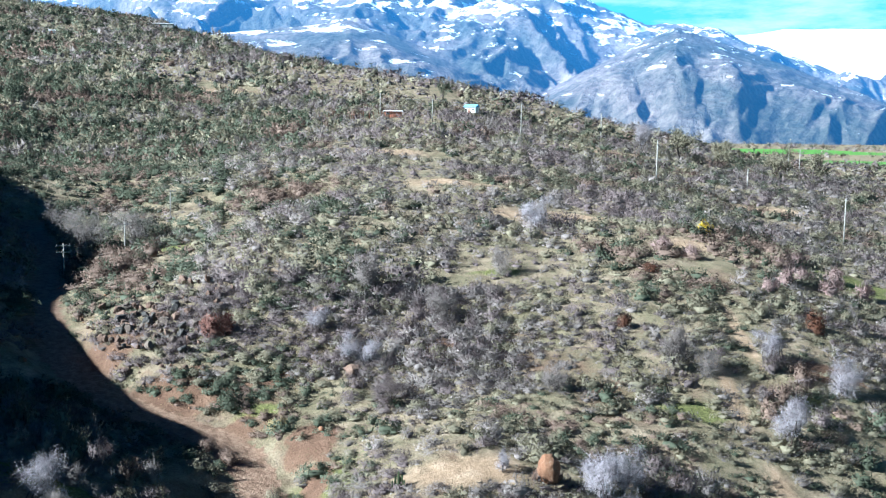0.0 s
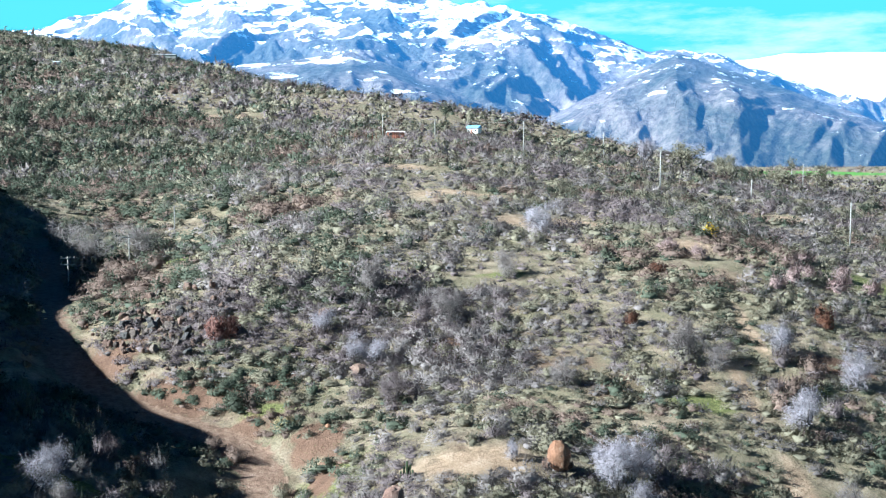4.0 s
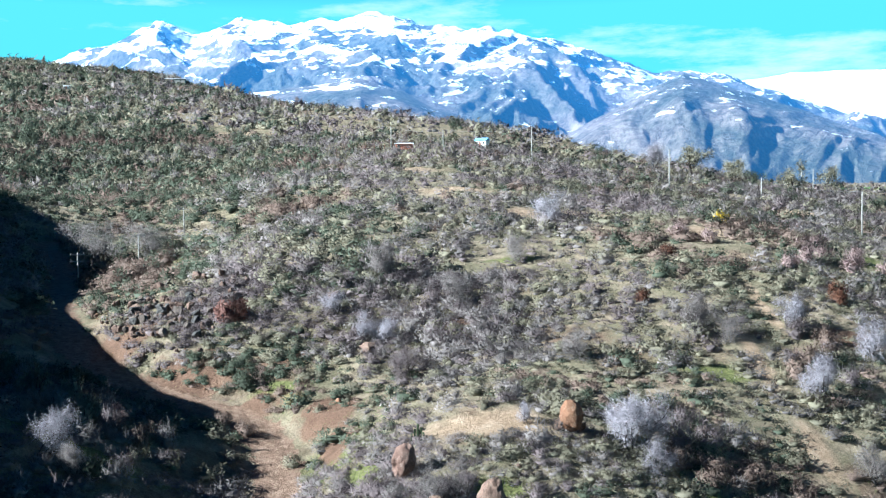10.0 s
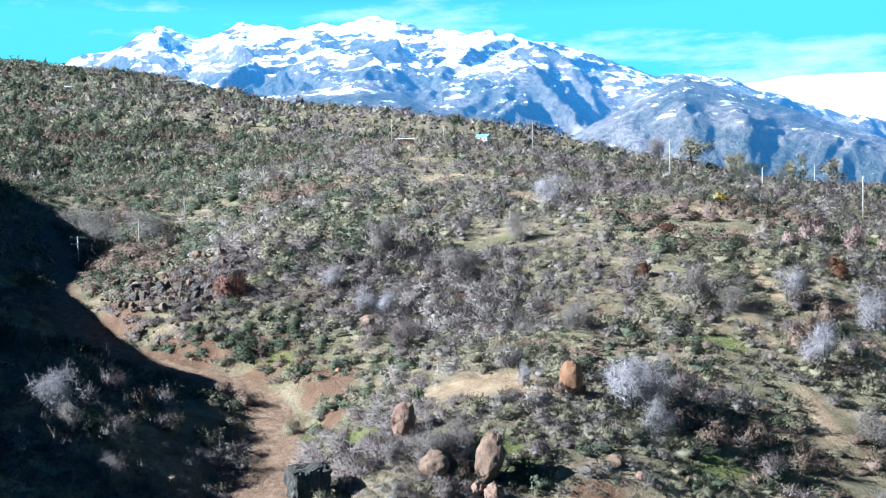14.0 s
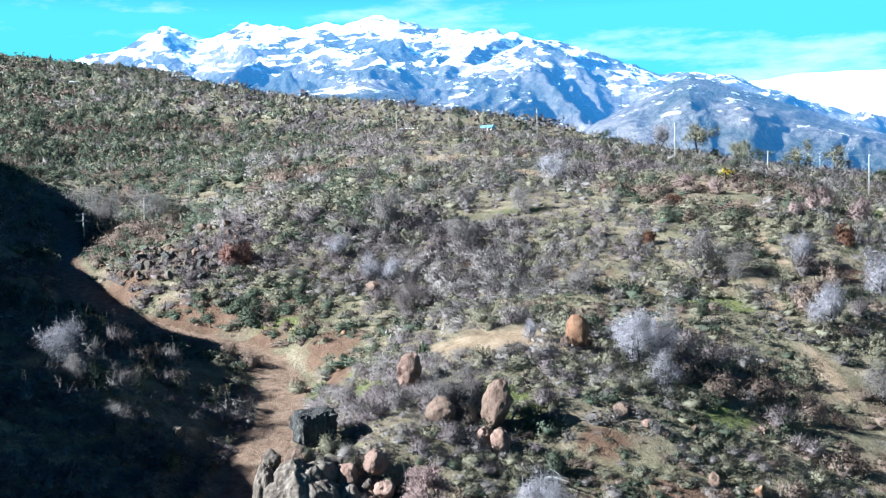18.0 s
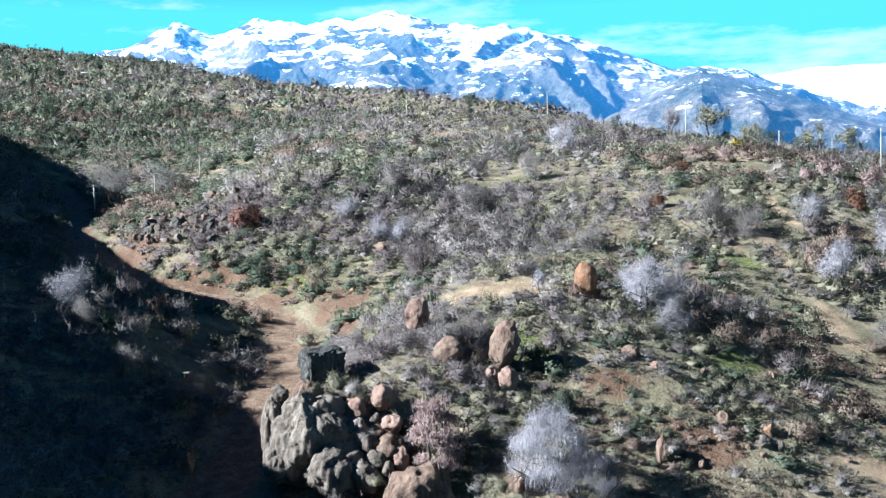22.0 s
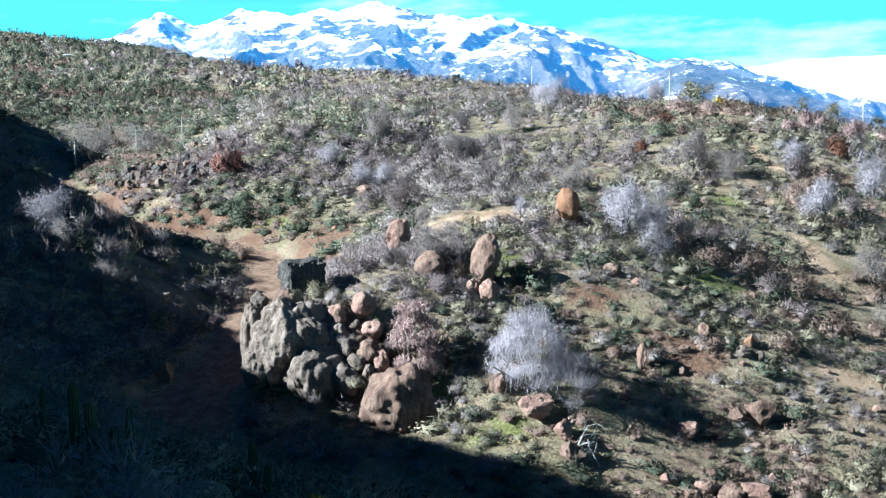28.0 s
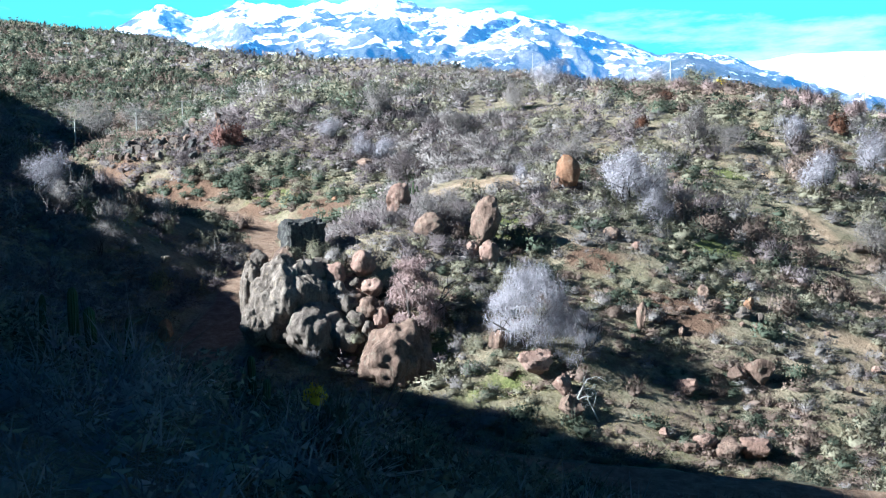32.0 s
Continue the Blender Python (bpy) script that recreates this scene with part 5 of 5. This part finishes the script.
r = np.random.default_rng(31)
for n in range(26):
    y = r.uniform(300, 560)
    x = -y * r.uniform(0.16, 0.44)
    leafy_tree("tree", "green", 640 + n, x, y, r.uniform(2.2, 3.6), r.uniform(4.5, 7.5), "dark green tree with an uneven crown on the wooded hill", 700)
for n, (x, y, z, w, h, kind) in enumerate(((-8.6, 54.4, 9.3, 0.7, 0.8, "olive"), (-9.8, 54.0, 8.4, 0.5, 0.6, "green"), (-6.0, 54.6, 8.6, 0.6, 0.7, "olive"), (-5.6, 52.6, 6.9, 0.5, 0.6, "grey"), (-7.6, 51.6, 6.0, 0.6, 0.6, "grey"), (-4.9, 50.9, 5.0, 0.6, 0.6, "olive"), (-7.0, 50.2, 4.0, 0.8, 0.9, "grey"), (-5.2, 53.2, 7.0, 0.45, 0.5, "grey"), (-3.9, 54.4, 7.7, 0.6, 0.8, "olive"), (-7.6, 53.4, 7.6, 0.4, 0.45, "olive"), (-6.3, 55.4, 8.8, 0.8, 1.0, "grey"), (-7.5, 56.3, 9.2, 0.9, 1.1, "olive"), (-4.6, 55.6, 8.6, 0.8, 0.9, "purple"), (-5.0, 52.0, 5.9, 0.5, 0.5, "olive"), (-3.2, 53.2, 6.2, 0.6, 0.9, "purple"), (-6.2, 51.4, 5.2, 0.6, 0.6, "grey"))):
    shrub = bush("bush", kind, 460 + 3 * n, x, y, w, h, "small %s bush rooted between the boulders" % {"olive": "olive-green", "green": "dark green", "grey": "dry grey", "purple": "purplish-grey"}[kind], 700, group="bushes among the boulders")
    shrub.matrix_world.translation.z = z - 0.35
for n in range(70):
    x, y = r.uniform(-4, 32), r.uniform(45, 66)
    s = 0.1 + 0.28 * r.random() ** 2
    if y > 1.5 * abs(x) + 1:
        rock("stone", BROKEN[n % 8], MAT[("rock_brown", "rock_pink", "rock_grey")[n % 3]], x, y, (s, s * 0.85, s * 0.8), r.uniform(0, 360), 0.2, "loose weathered stone on the scrubby slope", "stone", "stones on the lower slope")
for n, (x, y, s) in enumerate(((11.5, 46.2, 0.5), (12.4, 46.9, 0.7), (13.3, 46.3, 0.9), (14.6, 46.6, 1.0), (15.4, 47.3, 0.6), (10.4, 47.0, 0.4), (16.9, 56.2, 0.35), (15.8, 57.4, 0.4), (16.2, 56.6, 0.3), (17.8, 56.5, 0.3), (13.0, 48.4, 0.35), (14.2, 48.8, 0.3))):
    rock("rock", BROKEN[(n + 3) % 8], MAT[("rock_brown", "rock_pink")[n % 2]], x, y, (s, s * 0.8, s * 0.7), 53 * n, 0.25, "reddish-brown broken rock on the eroded bank", "rock", "broken rocks on the bank")


def dead_wood(name, seed, x, y, tall, lean, label, forks=2, turn=0.0):
    root = new(name)
    root.matrix_world = pose(x, y, height(x, y) - 0.05, 0, 0, turn)
    tagged(root, label, "dead tree")
    bm, ends = bmesh.new(), []
    limbs(bm, np.random.default_rng(seed), Vector((0, 0, 0)), Vector((lean, 0, 1)), tall, tall * 0.035, forks, 0.5, ends)
    part("trunk", bm, MAT["dead"], root)
    return root


dead_wood("dead_tree", 3, 3.3, 61.2, 2.0, 0.3, "bleached dead tree with bare forked limbs")
dead_wood("dead_tree", 4, 6.0, 46.9, 2.1, 0.4, "twisted grey dead tree above the low boulders")
dead_wood("dead_tree", 5, 7.2, 46.8, 1.6, -0.3, "twisted grey dead tree above the low boulders")
dead_wood("log", 6, 17.2, 89.4, 1.6, -0.8, "leaning bleached log in the scrub", 0)
dead_wood("log", 7, 4.9, 56.8, 2.2, 2.6, "fallen pale branch across the scrub", 1, -60)


def cactus(name, seed, x, y, columns, label):
    """A clump of ribbed columns; columns are rows of offset x, y, height, radius."""
    root = new(name)
    root.matrix_world = pose(x, y, height(x, y) - 0.1)
    tagged(root, label, "cactus")
    r = np.random.default_rng(seed)
    for ox, oy, tall, rad in columns:
        bm, rings, ribs = bmesh.new(), [], 24
        levels = [0, 0.2, 0.5, 0.8, 0.93, 0.985, 1.0]
        lean = r.normal(0, 0.04, 2)
        for s in levels:
            fat = rad * (0.85 + 0.15 * min(1, s * 3)) * (1 if s < 0.9 else math.sqrt(max(0.0, 1 - ((s - 0.9) / 0.101) ** 2)))
            rings.append([bm.verts.new((ox + lean[0] * s * tall + math.cos(k / ribs * 2 * math.pi) * fat * (1 if k % 2 else 0.82), oy + lean[1] * s * tall + math.sin(k / ribs * 2 * math.pi) * fat * (1 if k % 2 else 0.82), s * tall)) for k in range(ribs)])
        for a, b in zip(rings, rings[1:]):
            for k in range(ribs):
                bm.faces.new((a[k], a[(k + 1) % ribs], b[(k + 1) % ribs], b[k]))
        bm.faces.new(rings[-1])
        part("column", bm, MAT["cactus"], root)
    return root


cactus("cactus", 1, -2.4, 71.0, ((0, 0, 1.5, 0.09), (0.25, 0.1, 1.25, 0.08), (-0.25, 0.1, 1.1, 0.08), (0.45, -0.1, 0.9, 0.08), (-0.45, 0, 0.8, 0.07), (0.1, 0.3, 1.0, 0.08), (0.65, 0.1, 0.6, 0.07), (-0.12, -0.25, 0.7, 0.08)), "green clump of columnar cactus in scrub")
cactus("cactus", 2, -8.3, 21.7, ((0, 0, 2.2, 0.12), (0.42, 0.05, 1.75, 0.13), (0.7, 0.3, 1.1, 0.1), (0.2, 0.4, 0.9, 0.1), (-0.9, 0.5, 2.0, 0.08)), "shaded columnar cactus on the near bank")
cactus("cactus", 3, -7.7, 23.4, ((0, 0, 1.9, 0.09), (0.12, 0.1, 1.2, 0.08)), "slender shaded columnar cactus on the near bank")
cactus("cactus", 4, -4.8, 24.2, ((0, 0, 1.9, 0.1), (0.25, 0, 1.3, 0.1), (-0.5, 0.4, 1.2, 0.09)), "shaded columnar cactus low on the near bank")
cactus("cactus", 5, 13.4, 59.6, ((0, 0, 0.7, 0.1), (0.2, 0.1, 0.5, 0.09), (-0.2, 0.05, 0.45, 0.09)), "small yellowish cactus clump in scrub")

# ---------------------------------------------------------------- nearest low bushes, one by one
r = np.random.default_rng(5)
KIT = {}
for kind, tone in (("grey", "bare grey"), ("olive", "olive-green"), ("brown", "brown dry"), ("purple", "purplish-grey leafless"), ("green", "dark green")):
    KIT[kind] = [triangles("crown", together(mound(700 + 11 * k + len(kind), 6, 8, 0.55), clump_form(700 + 11 * k + len(kind), "leaves", 110 if kind in ("grey", "purple") else 300, 0.08), clump_form(700 + 11 * k + len(kind), "twigs", 300 if kind in ("grey", "purple") else 100, 0.028)), MAT[kind]) for k in range(3)]
made = {}
for n, (x, y) in enumerate(NEAREST):
    kind = ("grey", "olive", "purple", "brown", "olive", "grey", "green", "olive")[int(r.integers(0, 8))]
    w = r.uniform(0.55, 1.05)
    m = pose(x, y, height(x, y) - 0.08, 0, 0, r.uniform(0, 360)) @ Matrix.Diagonal((w, w, w * r.uniform(0.55, 0.95), 1))
    key = (kind, n % 3)
    if key not in made:
        root = tagged(new("shrub"), "low %s shrub on the sunlit lower slope" % TONE[kind], "shrub", "low shrubs on the lower slope")
        part("crown", KIT[kind][n % 3], None, root)
        part("woody_base", STEMS[n % 3], None, root)
        root.matrix_world = m
        made[key] = root
    else:
        source = made[key]
        copied = copy_thing(source, Matrix.Identity(4))
        copied.matrix_basis = m

# ---------------------------------------------------------------- poles and wires
m, nodes, links, bsdf, add, put = shader("weathered_concrete", 0.85, 0.3)
put(bsdf.inputs["Base Color"], ramp_node(add, noise_node(add, 3.0, 6, 0.7, add("NewGeometry").outputs["Position"]), (0.35, (0.2, 0.195, 0.18)), (0.65, (0.3, 0.29, 0.27))))
MAT["concrete"] = m
m, nodes, links, bsdf, add, put = shader("wire_metal", 0.5, 0.5)
bsdf.inputs["Base Color"].default_value = (0.12, 0.12, 0.12, 1)
MAT["wire"] = m


def box(bm, x0, x1, y0, y1, z0, z1, bevel=0.0):
    made = bmesh.ops.create_cube(bm, size=1.0, matrix=Matrix.Translation(((x0 + x1) / 2, (y0 + y1) / 2, (z0 + z1) / 2)) @ Matrix.Diagonal((x1 - x0, y1 - y0, z1 - z0, 1)))
    if bevel:
        bmesh.ops.bevel(bm, geom=[e for e in bm.edges if e.verts[0] in made["verts"]], offset=bevel, segments=1, affect="EDGES")


def utility_pole(x, y, top, turn, arms=1, wide=1.0):
    ground_z = height(x, y)
    tall = max(4.5, top - ground_z)
    root = new("utility_pole")
    root.matrix_world = pose(x, y, ground_z, 0, 0, turn)
    tagged(root, "pale grey utility pole with a crossarm above the scrub", "utility pole", "utility poles along the ridge")
    bm = bmesh.new()
    tube(bm, [Vector((0, 0, -0.4)), Vector((0, 0, tall * 0.5)), Vector((0, 0, tall))], (0.17 * wide, 0.14 * wide, 0.1 * wide), 10)
    part("shaft", bm, MAT["concrete"], root)
    for a in range(arms):
        z = tall - 0.25 - 0.9 * a
        bm = bmesh.new()
        box(bm, -0.95, 0.95, -0.16, -0.06, z - 0.06, z + 0.06, 0.01)
        arm = part("crossarm", bm, MAT["concrete"], root)
        for k in (-0.85, 0.0 if a else 0.35, 0.85):
            bm = bmesh.new()
            tube(bm, [Vector((k, -0.11, z + 0.05)), Vector((k, -0.11, z + 0.13)), Vector((k, -0.11, z + 0.14)), Vector((k, -0.11, z + 0.24))], (0.03, 0.03, 0.055, 0.045), 8)
            part("insulator", bm, MAT["wire"], arm)
    return root


POLES = {"a": (62.4, 370, 51.0), "b": (47.1, 208, 39.5), "c": (70.0, 219, 33.4), "d": (114.2, 317, 39.4), "e": (128.3, 345, 38.3), "f": (68.7, 163, 29.7), "g": (-50.8, 134.7, 23.0), "h": (-45.9, 146, 25.5), "i": (-46.0, 172, 28.0),
         "j": (23.9, 273, 49.6), "k": (-18.1, 330, 54.9), "l": (-0.7, 320, 52.8)}
for key, (x, y, top) in POLES.items():
    utility_pole(x, y, top, 20 if key in "ghi" else 70, 2 if key in "bg" else 1, 1.0 if y > 200 else 0.7)


def wire(a, b, sag, off):
    """A hanging wire from pole to pole."""
    p, q = Vector(POLES[a]), Vector(POLES[b])
    bm = bmesh.new()
    points = [p.lerp(q, s / 12) + Vector((off, 0, 0.02 - sag * 4 * (s / 12) * (1 - s / 12))) for s in range(13)]
    tube(bm, points, [0.014] * 13, 4)
    return tagged(part("power_line", bm, MAT["wire"]), "thin dark power line hanging between utility poles", "power line", "power lines")


for a, b in (("g", "h"), ("h", "i"), ("b", "a"), ("b", "c"), ("c", "f"), ("d", "e"), ("j", "a"), ("k", "l"), ("l", "j")):
    for off in (-0.8, 0.8):
        wire(a, b, 0.9, off)

# ---------------------------------------------------------------- buildings on the ridge
def paint(name, colour, rough=0.7):
    m, nodes, links, bsdf, add, put = shader(name, rough, 0.3)
    dirt = noise_node(add, 1.3, 6, 0.7, add("NewGeometry").outputs["Position"])
    put(bsdf.inputs["Base Color"], mix_node(add, ramp_node(add, dirt, (0.5, (0, 0, 0)), (0.75, (0.5, 0.5, 0.5))), colour, tuple(0.6 * c for c in colour)))
    return m


MAT["white_wall"], MAT["blue_roof"], MAT["tin_roof"], MAT["dark_pane"], MAT["red_wall"] = paint("white_wall", (0.62, 0.61, 0.58)), paint("blue_roof", (0.16, 0.33, 0.5)), paint("tin_roof", (0.5, 0.51, 0.52), 0.5), paint("dark_pane", (0.04, 0.05, 0.06), 0.2), paint("red_wall", (0.42, 0.18, 0.12))


def cottage(x, y, long, deep, tall, roof, wall, label, turn=0, rise=0.8, windows=2):
    root = new("cottage")
    root.matrix_world = pose(x, y, height(x, y) - 0.15, 0, 0, turn)
    tagged(root, label, "house")
    bm = bmesh.new()
    box(bm, -long / 2, long / 2, -deep / 2, deep / 2, 0, tall)
    part("walls", bm, wall, root)
    bm = bmesh.new()
    l, d = long / 2 + 0.3, deep / 2 + 0.35
    v = [bm.verts.new(p) for p in ((-l, -d, tall), (l, -d, tall), (l, d, tall), (-l, d, tall), (-l, 0, tall + rise), (l, 0, tall + rise))]
    for f in ((0, 1, 5, 4), (2, 3, 4, 5), (0, 4, 3), (1, 2, 5), (3, 2, 1, 0)):
        bm.faces.new([v[k] for k in f])
    part("roof", bm, roof, root)
    bm = bmesh.new()
    box(bm, -long * 0.06 - 0.4, -long * 0.06 + 0.4, -deep / 2 - 0.05, -deep / 2 + 0.02, 0, 1.95, 0.01)
    part("door", bm, MAT["red_wall"], root)
    for k in range(windows):
        at = -long * 0.32 + k * long * 0.62 / max(1, windows - 1)
        bm = bmesh.new()
        box(bm, at - 0.45, at + 0.45, -deep / 2 - 0.04, -deep / 2 + 0.02, 0.95, 1.8, 0.01)
        win = part("window", bm, MAT["white_wall"], root)
        bm = bmesh.new()
        box(bm, at - 0.38, at + 0.38, -deep / 2 - 0.05, -deep / 2 - 0.03, 1.02, 1.73)
        part("pane", bm, MAT["dark_pane"], win)
    return root


cottage(-11.3, 515, 7.0, 4.0, 2.5, MAT["tin_roof"], MAT["white_wall"], "small white cottage with a tin roof on the far ridge", 10)
cottage(14.0, 376, 4.6, 3.6, 2.3, MAT["blue_roof"], MAT["white_wall"], "small white cottage with a blue roof among trees", -25, 1.1)
cottage(-205.4, 538, 3.2, 2.6, 2.2, MAT["tin_roof"], MAT["white_wall"], "tiny white hut high on the wooded hill", 15, 0.5, 1)
cottage(-187.0, 684, 16.0, 5.0, 2.6, MAT["tin_roof"], MAT["concrete"], "long low grey shed on the hill crest", 5, 0.6, 3)
cottage(-13.5, 322, 5.5, 3.0, 2.0, MAT["tin_roof"], MAT["red_wall"], "low red-walled shed behind the fence", 5, 0.4, 1)
for n, (x, y, long) in enumerate(((60, 262, 5.0), (66, 263.5, 4.0), (33, 300, 4.0))):
    bm = bmesh.new()
    box(bm, -long / 2, long / 2, -0.12, 0.12, -0.3, 0.9, 0.02)
    ob = tagged(part("low_wall", bm, MAT["concrete"]), "low pale retaining wall on the ridge track", "wall")
    ob.matrix_world = pose(x, y, height(x, y), 0, 0, 8)

# a row of thin reddish stakes
bm = bmesh.new()
tube(bm, [Vector((0, 0, -0.3)), Vector((0.02, 0, 1.6)), Vector((0.05, 0.03, 3.2))], (0.07, 0.05, 0.025), 6)
stake_mesh = bpy.data.meshes.new("fence_stake")
bm.to_mesh(stake_mesh)
bm.free()
stake_mesh.materials.append(MAT["rust"])
r = np.random.default_rng(12)
for n in range(44):
    s = n / 43
    x, y = -36 + 25 * s + r.normal(0, 0.4), 308 + 14 * s + r.normal(0, 2.2)
    ob = tagged(new("fence_stake", stake_mesh), "thin reddish wooden stake of the ridge fence", "fence stake", "stakes of the ridge fence")
    ob.matrix_world = pose(x, y, height(x, y), r.normal(0, 4), r.normal(0, 4), r.uniform(0, 360)) @ Matrix.Diagonal((1.3, 1.3, r.uniform(0.7, 1.15), 1))
